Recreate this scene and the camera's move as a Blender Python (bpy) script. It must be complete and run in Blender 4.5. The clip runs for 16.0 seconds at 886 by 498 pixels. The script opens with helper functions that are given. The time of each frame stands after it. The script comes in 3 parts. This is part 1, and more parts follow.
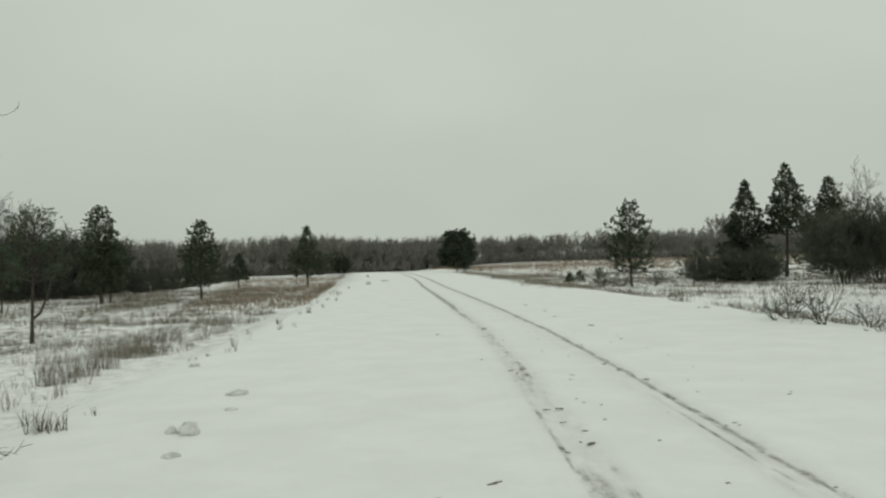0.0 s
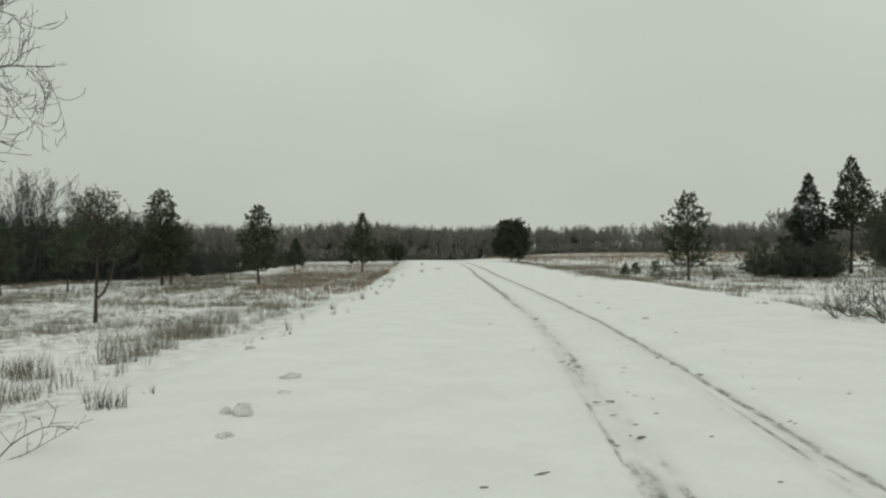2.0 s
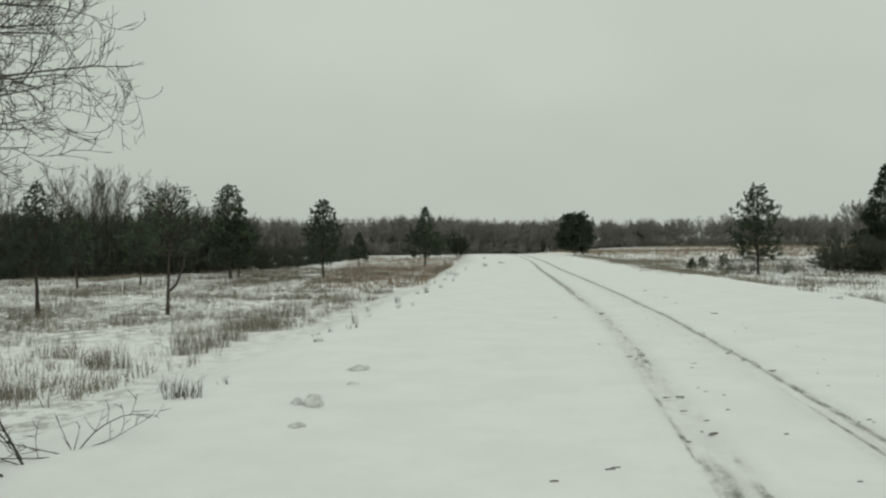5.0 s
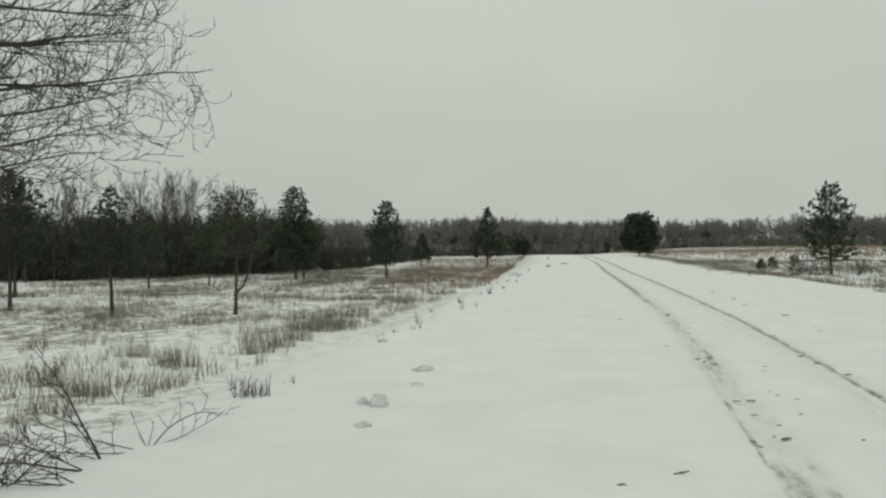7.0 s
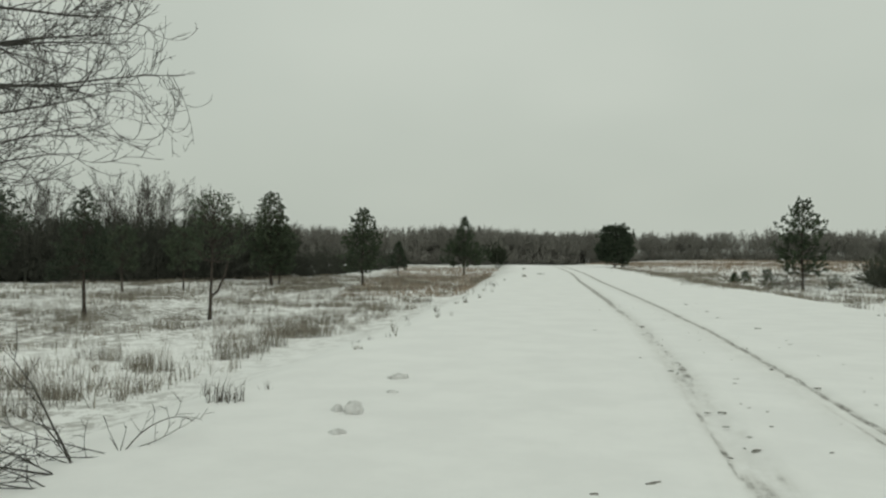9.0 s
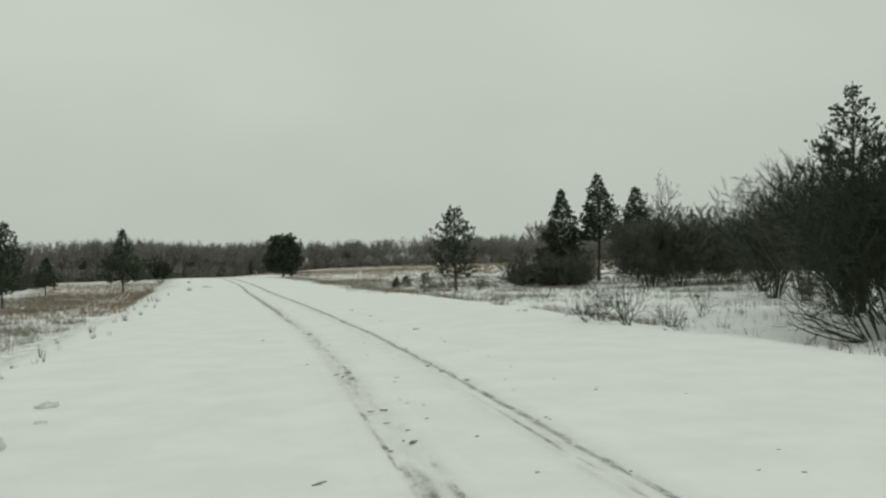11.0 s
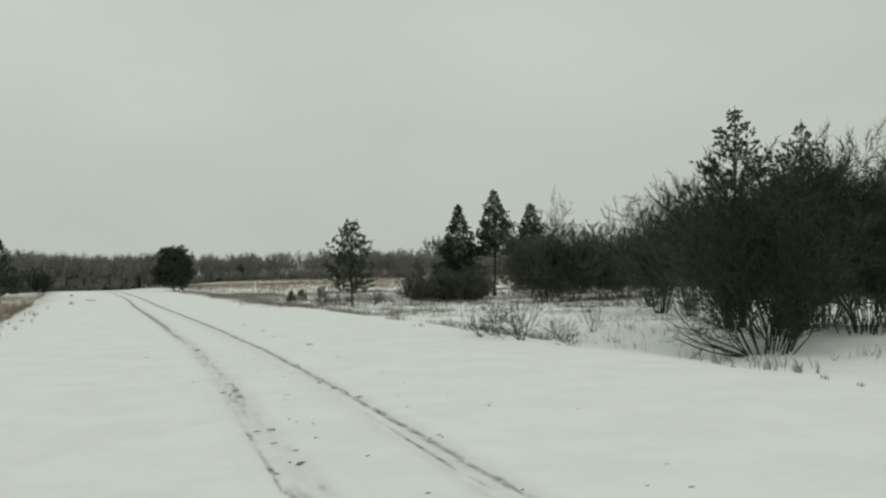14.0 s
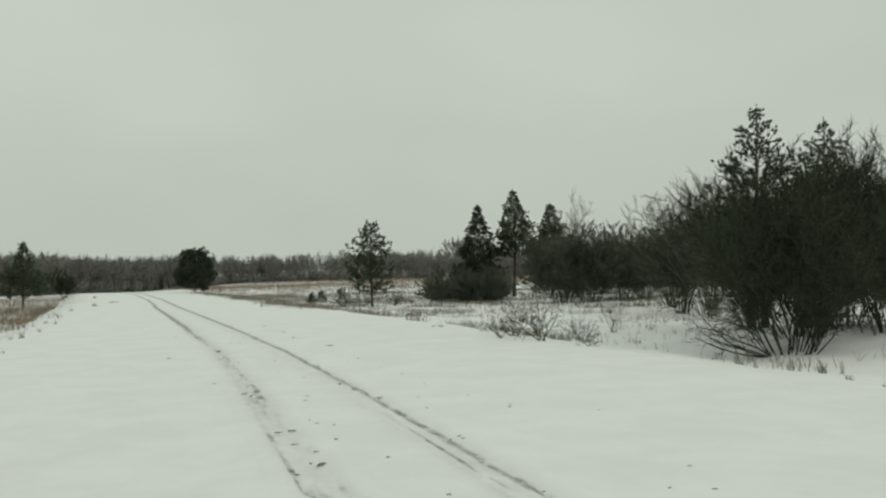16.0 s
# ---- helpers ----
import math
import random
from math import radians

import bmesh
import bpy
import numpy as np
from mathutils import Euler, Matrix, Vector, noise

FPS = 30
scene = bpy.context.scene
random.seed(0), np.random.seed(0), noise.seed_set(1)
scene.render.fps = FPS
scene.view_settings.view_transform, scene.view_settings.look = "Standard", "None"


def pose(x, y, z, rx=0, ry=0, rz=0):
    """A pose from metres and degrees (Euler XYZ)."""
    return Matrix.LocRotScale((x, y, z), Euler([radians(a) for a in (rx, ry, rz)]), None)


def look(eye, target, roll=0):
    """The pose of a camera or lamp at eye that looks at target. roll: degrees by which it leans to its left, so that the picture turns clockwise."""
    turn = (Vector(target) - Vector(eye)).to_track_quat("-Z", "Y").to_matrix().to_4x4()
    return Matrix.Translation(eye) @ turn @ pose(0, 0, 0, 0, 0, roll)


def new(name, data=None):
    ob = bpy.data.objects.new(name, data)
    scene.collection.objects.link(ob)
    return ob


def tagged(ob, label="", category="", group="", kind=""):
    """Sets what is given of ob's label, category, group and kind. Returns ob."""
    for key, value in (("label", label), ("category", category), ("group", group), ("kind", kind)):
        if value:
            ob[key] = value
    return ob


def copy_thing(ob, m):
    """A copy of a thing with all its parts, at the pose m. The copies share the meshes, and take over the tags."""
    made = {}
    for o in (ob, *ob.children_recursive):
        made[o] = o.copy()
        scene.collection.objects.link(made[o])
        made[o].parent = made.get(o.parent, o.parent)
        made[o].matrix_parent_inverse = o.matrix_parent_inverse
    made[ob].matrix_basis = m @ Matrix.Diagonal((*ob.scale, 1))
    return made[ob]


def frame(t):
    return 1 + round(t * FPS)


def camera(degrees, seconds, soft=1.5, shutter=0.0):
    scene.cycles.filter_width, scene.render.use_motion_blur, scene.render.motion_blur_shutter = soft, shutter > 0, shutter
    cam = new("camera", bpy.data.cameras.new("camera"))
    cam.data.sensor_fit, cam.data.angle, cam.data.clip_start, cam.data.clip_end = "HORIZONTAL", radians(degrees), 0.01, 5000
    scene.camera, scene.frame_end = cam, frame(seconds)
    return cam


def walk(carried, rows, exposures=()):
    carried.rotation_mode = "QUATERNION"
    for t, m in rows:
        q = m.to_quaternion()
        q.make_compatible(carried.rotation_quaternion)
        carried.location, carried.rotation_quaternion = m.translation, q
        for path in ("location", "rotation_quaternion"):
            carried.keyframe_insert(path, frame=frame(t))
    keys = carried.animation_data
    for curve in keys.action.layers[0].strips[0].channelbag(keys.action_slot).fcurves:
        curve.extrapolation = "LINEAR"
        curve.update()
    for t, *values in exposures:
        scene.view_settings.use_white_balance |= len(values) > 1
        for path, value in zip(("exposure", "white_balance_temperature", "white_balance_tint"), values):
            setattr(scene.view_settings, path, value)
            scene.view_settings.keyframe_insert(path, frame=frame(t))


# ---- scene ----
cam = camera(54.57, 16.0, soft=2.3)
PATH = [
    (0.0, pose(0.013, 0.024, 1.5, 91.09, 1.32, 0.00)),
    (0.5, pose(0.038, 0.023, 1.5, 91.04, 0.93, 3.89)),
    (1.0, pose(0.031, 0.017, 1.5, 91.33, 0.72, 5.86)),
    (1.5, pose(0.033, 0.019, 1.5, 90.94, 0.46, 4.94)),
    (2.0, pose(0.030, 0.015, 1.5, 90.39, 0.15, 3.61)),
    (2.5, pose(0.021, 0.014, 1.5, 90.07, -0.03, 3.67)),
    (3.0, pose(0.009, 0.001, 1.5, 89.93, -0.13, 4.44)),
    (5.5, pose(-0.023, -0.017, 1.5, 90.00, 0.20, 8.87)),
    (6.0, pose(-0.028, -0.017, 1.5, 89.97, 0.21, 10.13)),
    (6.5, pose(-0.031, -0.019, 1.5, 89.95, 0.29, 11.09)),
    (7.0, pose(-0.035, -0.020, 1.5, 90.06, 0.28, 11.92)),
    (7.5, pose(-0.037, -0.025, 1.5, 90.21, 0.12, 12.19)),
    (8.0, pose(-0.048, -0.023, 1.5, 90.31, -0.16, 12.36)),
    (8.2, pose(-0.047, -0.023, 1.5, 90.32, -0.23, 12.39)),
    (10.3, pose(-0.023, -0.149, 1.5, 91.30, 0.05, -2.97)),
    (10.5, pose(-0.019, -0.159, 1.5, 91.13, 0.61, -6.19)),
    (11.0, pose(0.013, -0.174, 1.5, 91.17, 1.39, -11.49)),
    (11.5, pose(0.038, -0.156, 1.5, 90.93, 1.48, -14.04)),
    (12.0, pose(0.063, -0.096, 1.5, 90.96, 1.51, -15.73)),
    (12.5, pose(0.089, -0.062, 1.5, 91.25, 1.57, -17.62)),
    (13.0, pose(0.099, -0.030, 1.5, 91.56, 1.58, -18.86)),
    (13.5, pose(0.103, -0.017, 1.5, 91.71, 1.29, -19.12)),
    (14.0, pose(0.096, -0.016, 1.5, 91.99, 1.02, -18.33)),
    (14.5, pose(0.100, -0.014, 1.5, 91.90, 1.03, -17.87)),
    (15.0, pose(0.106, -0.015, 1.5, 91.96, 1.07, -17.65)),
    (15.5, pose(0.100, -0.004, 1.5, 92.01, 1.10, -17.34)),
    (16.0, pose(0.101, 0.001, 1.5, 92.07, 1.22, -17.02)),
]
walk(cam, PATH)

# ---- sky and light: even winter overcast ----
world = bpy.data.worlds.new("overcast")
scene.world = world
world.use_nodes = True
wn, wl = world.node_tree.nodes, world.node_tree.links
wn.clear()
w_out = wn.new("ShaderNodeOutputWorld")
w_bg = wn.new("ShaderNodeBackground")
w_sky = wn.new("ShaderNodeTexSky")
w_sky.sky_type = "NISHITA"
w_sky.sun_disc = False
w_sky.sun_elevation, w_sky.sun_rotation = radians(28), radians(150)
w_sky.air_density, w_sky.dust_density = 1.5, 4.0
w_co = wn.new("ShaderNodeTexCoord")
w_map = wn.new("ShaderNodeMapping")
w_map.inputs["Scale"].default_value = (1.0, 1.0, 2.2)
w_noise = wn.new("ShaderNodeTexNoise")
w_noise.inputs["Scale"].default_value = 1.7
w_noise.inputs["Detail"].default_value = 3.0
w_noise.inputs["Roughness"].default_value = 0.45
w_ramp = wn.new("ShaderNodeValToRGB")
w_ramp.color_ramp.elements[0].position, w_ramp.color_ramp.elements[0].color = 0.3, (0.475, 0.525, 0.465, 1)
w_ramp.color_ramp.elements[1].position, w_ramp.color_ramp.elements[1].color = 0.72, (0.575, 0.62, 0.55, 1)
w_sep = wn.new("ShaderNodeSeparateXYZ")
w_up = wn.new("ShaderNodeMapRange")
w_up.interpolation_type = "SMOOTHSTEP"
w_up.inputs["From Min"].default_value, w_up.inputs["From Max"].default_value = 0.0, 0.75
w_up.inputs["To Min"].default_value, w_up.inputs["To Max"].default_value = 0.94, 1.07
w_high = wn.new("ShaderNodeVectorMath")
w_high.operation = "SCALE"
w_dim = wn.new("ShaderNodeMix")
w_dim.data_type = "RGBA"
w_dim.inputs["Factor"].default_value = 0.03
wl.new(w_co.outputs["Generated"], w_map.inputs["Vector"])
wl.new(w_map.outputs["Vector"], w_noise.inputs["Vector"])
wl.new(w_noise.outputs["Fac"], w_ramp.inputs["Fac"])
w_sc = wn.new("ShaderNodeVectorMath")
w_sc.operation = "SCALE"
w_sc.inputs["Scale"].default_value = 0.1
wl.new(w_sky.outputs["Color"], w_sc.inputs[0])
wl.new(w_co.outputs["Generated"], w_sep.inputs["Vector"])
wl.new(w_sep.outputs["Z"], w_up.inputs["Value"])
wl.new(w_ramp.outputs["Color"], w_high.inputs[0])
wl.new(w_up.outputs["Result"], w_high.inputs["Scale"])
wl.new(w_high.outputs["Vector"], w_dim.inputs["A"])
wl.new(w_sc.outputs["Vector"], w_dim.inputs["B"])
wl.new(w_dim.outputs["Result"], w_bg.inputs["Color"])
w_bg.inputs["Strength"].default_value = 1.0
wl.new(w_bg.outputs["Background"], w_out.inputs["Surface"])

sun = new("sun", bpy.data.lights.new("sun", "SUN"))
sun.data.energy, sun.data.angle, sun.data.color = 0.5, radians(50), (1.0, 0.98, 0.93)
sun.matrix_world = look((20, -34, 34), (0, 0, 0))


# ---- materials ----
def material(name, colours, scale=4.0, rough=0.8, bump=0.0, bump_scale=40.0, specular=0.3, island=0.0):
    """Noise-mottled surface: colours is two or three colours from dark to light; island shifts the brightness piece by piece."""
    m = bpy.data.materials.new(name)
    m.use_nodes = True
    n, l = m.node_tree.nodes, m.node_tree.links
    b = n["Principled BSDF"]
    b.inputs["Roughness"].default_value = rough
    b.inputs["Specular IOR Level"].default_value = specular
    co = n.new("ShaderNodeTexCoord")
    tex = n.new("ShaderNodeTexNoise")
    tex.inputs["Scale"].default_value = scale
    tex.inputs["Detail"].default_value = 5.0
    cr = n.new("ShaderNodeValToRGB")
    el = cr.color_ramp.elements
    el[0].position, el[1].position = 0.3, 0.7
    el[0].color, el[1].color = (*colours[0], 1), (*colours[-1], 1)
    if len(colours) == 3:
        e = el.new(0.5)
        e.color = (*colours[1], 1)
    l.new(co.outputs["Object"], tex.inputs["Vector"])
    l.new(tex.outputs["Fac"], cr.inputs["Fac"])
    out = cr.outputs["Color"]
    if island:
        geo = n.new("ShaderNodeNewGeometry")
        mr = n.new("ShaderNodeMapRange")
        mr.inputs["To Min"].default_value, mr.inputs["To Max"].default_value = 1 - island, 1 + island
        mul = n.new("ShaderNodeVectorMath")
        mul.operation = "SCALE"
        l.new(geo.outputs["Random Per Island"], mr.inputs["Value"])
        l.new(out, mul.inputs[0])
        l.new(mr.outputs["Result"], mul.inputs["Scale"])
        out = mul.outputs["Vector"]
    l.new(out, b.inputs["Base Color"])
    if bump:
        t2 = n.new("ShaderNodeTexNoise")
        t2.inputs["Scale"].default_value = bump_scale
        t2.inputs["Detail"].default_value = 6.0
        bp = n.new("ShaderNodeBump")
        bp.inputs["Strength"].default_value = bump
        bp.inputs["Distance"].default_value = 0.02
        l.new(co.outputs["Object"], t2.inputs["Vector"])
        l.new(t2.outputs["Fac"], bp.inputs["Height"])
        l.new(bp.outputs["Normal"], b.inputs["Normal"])
    return m


def snow_material():
    """Old snow: bright, softly mottled, with soil and frozen dirt where the wheels have worn it (mesh attribute worn)
    and thin litter where the field's grass pokes through (mesh attribute litter)."""
    m = bpy.data.materials.new("snow")
    m.use_nodes = True
    n, l = m.node_tree.nodes, m.node_tree.links
    b = n["Principled BSDF"]
    b.inputs["Roughness"].default_value = 0.75
    b.inputs["Specular IOR Level"].default_value = 0.2
    co = n.new("ShaderNodeTexCoord")

    def noise_tex(scale, detail, stretch=None, rough=0.55):
        t = n.new("ShaderNodeTexNoise")
        t.inputs["Scale"].default_value, t.inputs["Detail"].default_value = scale, detail
        t.inputs["Roughness"].default_value = rough
        if stretch:
            mp = n.new("ShaderNodeMapping")
            mp.inputs["Scale"].default_value = stretch
            l.new(co.outputs["Object"], mp.inputs["Vector"])
            l.new(mp.outputs["Vector"], t.inputs["Vector"])
        else:
            l.new(co.outputs["Object"], t.inputs["Vector"])
        return t.outputs["Fac"]

    def math_node(op, a, c):
        k = n.new("ShaderNodeMath")
        k.operation = op
        k.use_clamp = True
        for s, v in zip(k.inputs, (a, c)):
            if isinstance(v, (int, float)):
                s.default_value = v
            else:
                l.new(v, s)
        return k.outputs[0]

    def mix(fac, a, c):
        k = n.new("ShaderNodeMix")
        k.data_type = "RGBA"
        for s, v in ((k.inputs["Factor"], fac), (k.inputs["A"], a), (k.inputs["B"], c)):
            if isinstance(v, tuple):
                s.default_value = v
            else:
                l.new(v, s)
        return k.outputs["Result"]

    def step(v, lo, hi):
        k = n.new("ShaderNodeMapRange")
        k.interpolation_type = "SMOOTHSTEP"
        k.inputs["From Min"].default_value, k.inputs["From Max"].default_value = lo, hi
        l.new(v, k.inputs["Value"])
        return k.outputs["Result"]

    worn = n.new("ShaderNodeAttribute")
    worn.attribute_name = "worn"
    litter = n.new("ShaderNodeAttribute")
    litter.attribute_name = "litter"
    base = mix(step(noise_tex(0.9, 7, None, 0.65), 0.35, 0.65), (0.82, 0.825, 0.817, 1), (0.87, 0.875, 0.865, 1))
    grey = math_node("MULTIPLY", worn.outputs["Fac"], step(noise_tex(5.0, 8, (1, 0.4, 1), 0.75), 0.25, 0.62))
    base = mix(math_node("MULTIPLY", grey, 0.62), base, (0.4, 0.385, 0.35, 1))
    soil = math_node("MULTIPLY", step(worn.outputs["Fac"], 0.5, 0.98), step(noise_tex(11, 8, (1, 0.45, 1), 0.85), 0.4, 0.6))
    base = mix(math_node("MULTIPLY", soil, 0.85), base, (0.07, 0.065, 0.05, 1))
    thin = math_node("MULTIPLY", litter.outputs["Fac"], step(noise_tex(2.3, 9, (1.0, 0.8, 1), 0.78), 0.46, 0.57))
    base = mix(math_node("MULTIPLY", thin, 0.85), base, (0.14, 0.125, 0.098, 1))
    l.new(base, b.inputs["Base Color"])
    bp = n.new("ShaderNodeBump")
    bp.inputs["Strength"].default_value = 0.25
    bp.inputs["Distance"].default_value = 0.03
    l.new(noise_tex(6, 8, None, 0.6), bp.inputs["Height"])
    l.new(bp.outputs["Normal"], b.inputs["Normal"])
    return m


SNOW = snow_material()
# snow crust; its grey mottling paints in the shading of the lumps
LUMP = material("shade_mottled_crust", [(0.46, 0.465, 0.45), (0.8, 0.805, 0.795)], 9, 0.75, 0.5, 30)
BARK = material("pine_bark", [(0.03, 0.026, 0.022), (0.085, 0.07, 0.058)], 9, 0.9, 0.6, 30)
SCRUB = material("brown_scrub_twigs", [(0.053, 0.06, 0.044), (0.105, 0.112, 0.084)], 0.4, 0.85, island=0.35)
BRANCH = material("dark_branch_bark", [(0.035, 0.034, 0.03), (0.075, 0.071, 0.062)], 5, 0.85)
TWIG = material("grey_brown_twigs", [(0.06, 0.057, 0.05), (0.125, 0.118, 0.102)], 3, 0.85, island=0.3)
DARK = material("dark_willow_twigs", [(0.031, 0.039, 0.027), (0.062, 0.072, 0.051)], 2, 0.9, specular=0.06, island=0.3)
PALE = material("pale_grey_twigs", [(0.11, 0.105, 0.095), (0.19, 0.18, 0.165)], 2, 0.85, island=0.3)
# grey twig colour lifted paler, so distance haze is put into the base
FARWOOD = material("hazed_bare_wood", [(0.18, 0.177, 0.158), (0.235, 0.23, 0.207)], 0.05, 0.9, island=0.1)
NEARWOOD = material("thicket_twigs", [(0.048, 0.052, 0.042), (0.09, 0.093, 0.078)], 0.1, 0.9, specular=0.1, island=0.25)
NEEDLE = material("pine_needles", [(0.042, 0.062, 0.036), (0.09, 0.118, 0.07)], 1.5, 0.6, island=0.35)
SPRUCE = material("spruce_needles", [(0.032, 0.047, 0.03), (0.068, 0.09, 0.056)], 1.5, 0.6, island=0.3)
STRAW = material("dry_grass", [(0.11, 0.1, 0.078), (0.2, 0.182, 0.146), (0.34, 0.31, 0.255)], 1.2, 0.85, island=0.35)
RUST = material("rusty_dry_grass", [(0.16, 0.12, 0.088), (0.25, 0.195, 0.145), (0.37, 0.3, 0.23)], 0.2, 0.85, island=0.3)
STALK = material("dark_dry_stalks", [(0.06, 0.054, 0.045), (0.16, 0.145, 0.12)], 3, 0.85, island=0.35)
SOIL = material("frozen_soil", [(0.08, 0.076, 0.062), (0.34, 0.33, 0.3)], 30, 0.9, 0.5, 60)


# ---- mesh helpers ----
class Geo:
    """Vertices and faces of one mesh."""

    def __init__(self):
        self.v, self.f = [], []

    def tube(self, pts, radii, sides=3):
        d = pts[-1] - pts[0]
        a = d.cross(Vector((0.31, 0.17, 0.93))) if abs(d.z) < 0.8 * d.length else d.cross(Vector((1, 0.2, 0)))
        a.normalize()
        b = d.cross(a).normalized()
        ring = [a * math.cos(2 * math.pi * k / sides) + b * math.sin(2 * math.pi * k / sides) for k in range(sides)]
        s = len(self.v)
        for p, r in zip(pts, radii):
            for q in ring:
                self.v.append(p + q * r)
        for i in range(len(pts) - 1):
            o = s + i * sides
            for k in range(sides):
                j = (k + 1) % sides
                self.f.append((o + k, o + j, o + sides + j, o + sides + k))
        e = s + (len(pts) - 1) * sides
        self.f.append(tuple(range(e, e + sides)))

    def blade(self, p, d, length, width, side, bend):
        """One tapering leaf: foot at p, along d, bending by bend."""
        s = len(self.v)
        m = p + d * (0.55 * length)
        t = p + d * length + bend
        w = side * (0.5 * width)
        self.v += [p - w, p + w, m + w * 0.8, m - w * 0.8, t]
        self.f += [(s, s + 1, s + 2, s + 3), (s + 3, s + 2, s + 4)]

    def cone(self, p, d, length, r):
        """A straight thin twig: three sides that meet in a point."""
        x = d.orthogonal().normalized() * r
        y = d.cross(x)
        s = len(self.v)
        self.v += [p + x, p - x * 0.5 + y * 0.87, p - x * 0.5 - y * 0.87, p + d * length]
        self.f += [(s, s + 1, s + 3), (s + 1, s + 2, s + 3), (s + 2, s, s + 3)]

    def spike(self, p, d, length, side):
        s = len(self.v)
        self.v += [p - side, p + side, p + d * length]
        self.f.append((s, s + 1, s + 2))

    def mesh(self, name, mat, smooth=False):
        me = bpy.data.meshes.new(name)
        me.from_pydata(self.v, [], self.f)
        me.materials.append(mat)
        if smooth:
            me.polygons.foreach_set("use_smooth", [True] * len(me.polygons))
        me.update()
        return me


def part(name, geo, mat, parent, label="", smooth=False):
    ob = new(name, geo.mesh(name, mat, smooth))
    ob.parent = parent
    return tagged(ob, label=label)


def thing(name, x, y, label, category, group="", sink=0.04, turn=0.0):
    """An Empty that stands on the snow at x, y."""
    e = new(name)
    e.matrix_world = pose(x, y, float(ground_z(x, y)) - sink, 0, 0, turn)
    return tagged(e, label, category, group)


def wander(rng, d, amount):
    return Vector((d.x + rng.gauss(0, amount), d.y + rng.gauss(0, amount), d.z + rng.gauss(0, amount)))


def off_axis(rng, d, degrees):
    """A direction that many degrees off d, round a random side."""
    a = d.orthogonal().normalized()
    a.rotate(Matrix.Rotation(rng.uniform(0, 2 * math.pi), 3, d))
    k = radians(degrees)
    return (d * math.cos(k) + a * math.sin(k)).normalized()


def grow(geo, rng, p, d, length, r, level, kids, angles, shrink, wob=0.12, up=0.05, thin=0.55, least=0.003):
    """A branch with its side branches, level by level. kids, angles, shrink: one entry a level."""
    n = 5 if level == 0 else (4 if level == 1 else 3)
    if level >= len(kids):
        geo.cone(p, wander(rng, d, wob).normalized(), length, r * 1.7)
        return
    pts, dirs = [p.copy()], [d.copy()]
    for i in range(n):
        d = wander(rng, d, wob)
        d.z += up
        d.normalize()
        p = p + d * (length / n)
        pts.append(p.copy())
        dirs.append(d.copy())
    end = max(least, r * 0.35)
    radii = [r + (end - r) * i / n for i in range(n + 1)]
    geo.tube(pts, radii, 6 if r > 0.035 else (4 if r > 0.014 else 3))
    for k in range(kids[level]):
        s = 0.22 + 0.78 * (k + rng.random()) / kids[level]
        i = min(n - 1, int(s * n))
        q = pts[i].lerp(pts[i + 1], s * n - i)
        dd = off_axis(rng, dirs[i + 1], angles[level] * rng.uniform(0.65, 1.3))
        grow(geo, rng, q, dd, length * shrink[level] * (1.15 - 0.6 * s) * rng.uniform(0.7, 1.25),
             max(least, (r + (end - r) * s) * thin), level + 1, kids, angles, shrink, wob * 1.1, up, thin, least)


def ramp(a, b, v):
    k = np.clip((np.asarray(v, float) - a) / (b - a), 0.0, 1.0)
    return k * k * (3 - 2 * k)


def road_mid(y):
    """x of the line midway between the wheel tracks."""
    y = np.asarray(y, float)
    return np.interp(y, [-60, 0, 12, 20, 27, 32, 45, 62, 80, 100, 117, 130, 150, 175, 220, 320],
                     [1.9, 1.76, 1.72, 1.56, 1.22, 1.0, 0.28, -0.72, -1.55, -2.6, -4.0, -5.1, -7.3, -10.5, -18, -40])


def ground_z(x, y):
    """Height of the snow without its small unevenness."""
    x, y = np.asarray(x, float), np.asarray(y, float)
    u = x - road_mid(y)
    far = np.hypot(x, y)
    field_l = -1.0 + 0.8 * ramp(60, 220, far)
    field_r = -0.5 + 0.46 * ramp(10.5, 15.5, x) * ramp(27, 18, y) + 2.5 * ramp(60, 320, far)
    blend = ramp(-15, 15, u)
    road = 0.45 * ramp(90, 165, y) - 1.2 * ramp(168, 240, y)
    edge_l = 5.4 + 2.4 * ramp(35, 110, y)
    edge_r = 6.4 + 2.0 * ramp(25, 110, y)
    left = ramp(edge_l, edge_l + 3.4, -u)
    right = ramp(edge_r, edge_r + 4.6, u)
    z = road * (1 - left) * (1 - right)
    side = left * (1 - blend) * field_l + right * blend * field_r
    behind = ramp(175, 250, y)
    both = field_l * (1 - ramp(12, 75, u)) + field_r * ramp(12, 75, u)
    return (z + side) * (1 - behind) + both * behind


def rough_z(x, y):
    """Height with drifts and small unevenness, for one point."""
    far = math.hypot(x, y)
    u = x - float(road_mid(y))
    out = float(ramp(5.0, 9.0, abs(u)))
    z = 0.007 * noise.noise((x * 0.7, y * 0.3, 0.3)) + 0.003 * noise.noise((x * 2.7, y * 2.1, 4.2)) + 0.004 * noise.noise((x * 6.0, y * 5.0, 2.2))
    z += out * (0.11 * noise.noise((x * 0.35, y * 0.35, 1.7)) + 0.06 * noise.noise((x * 1.1, y * 1.1, 8.1)))
    return z if far < 160 else z * 0.5


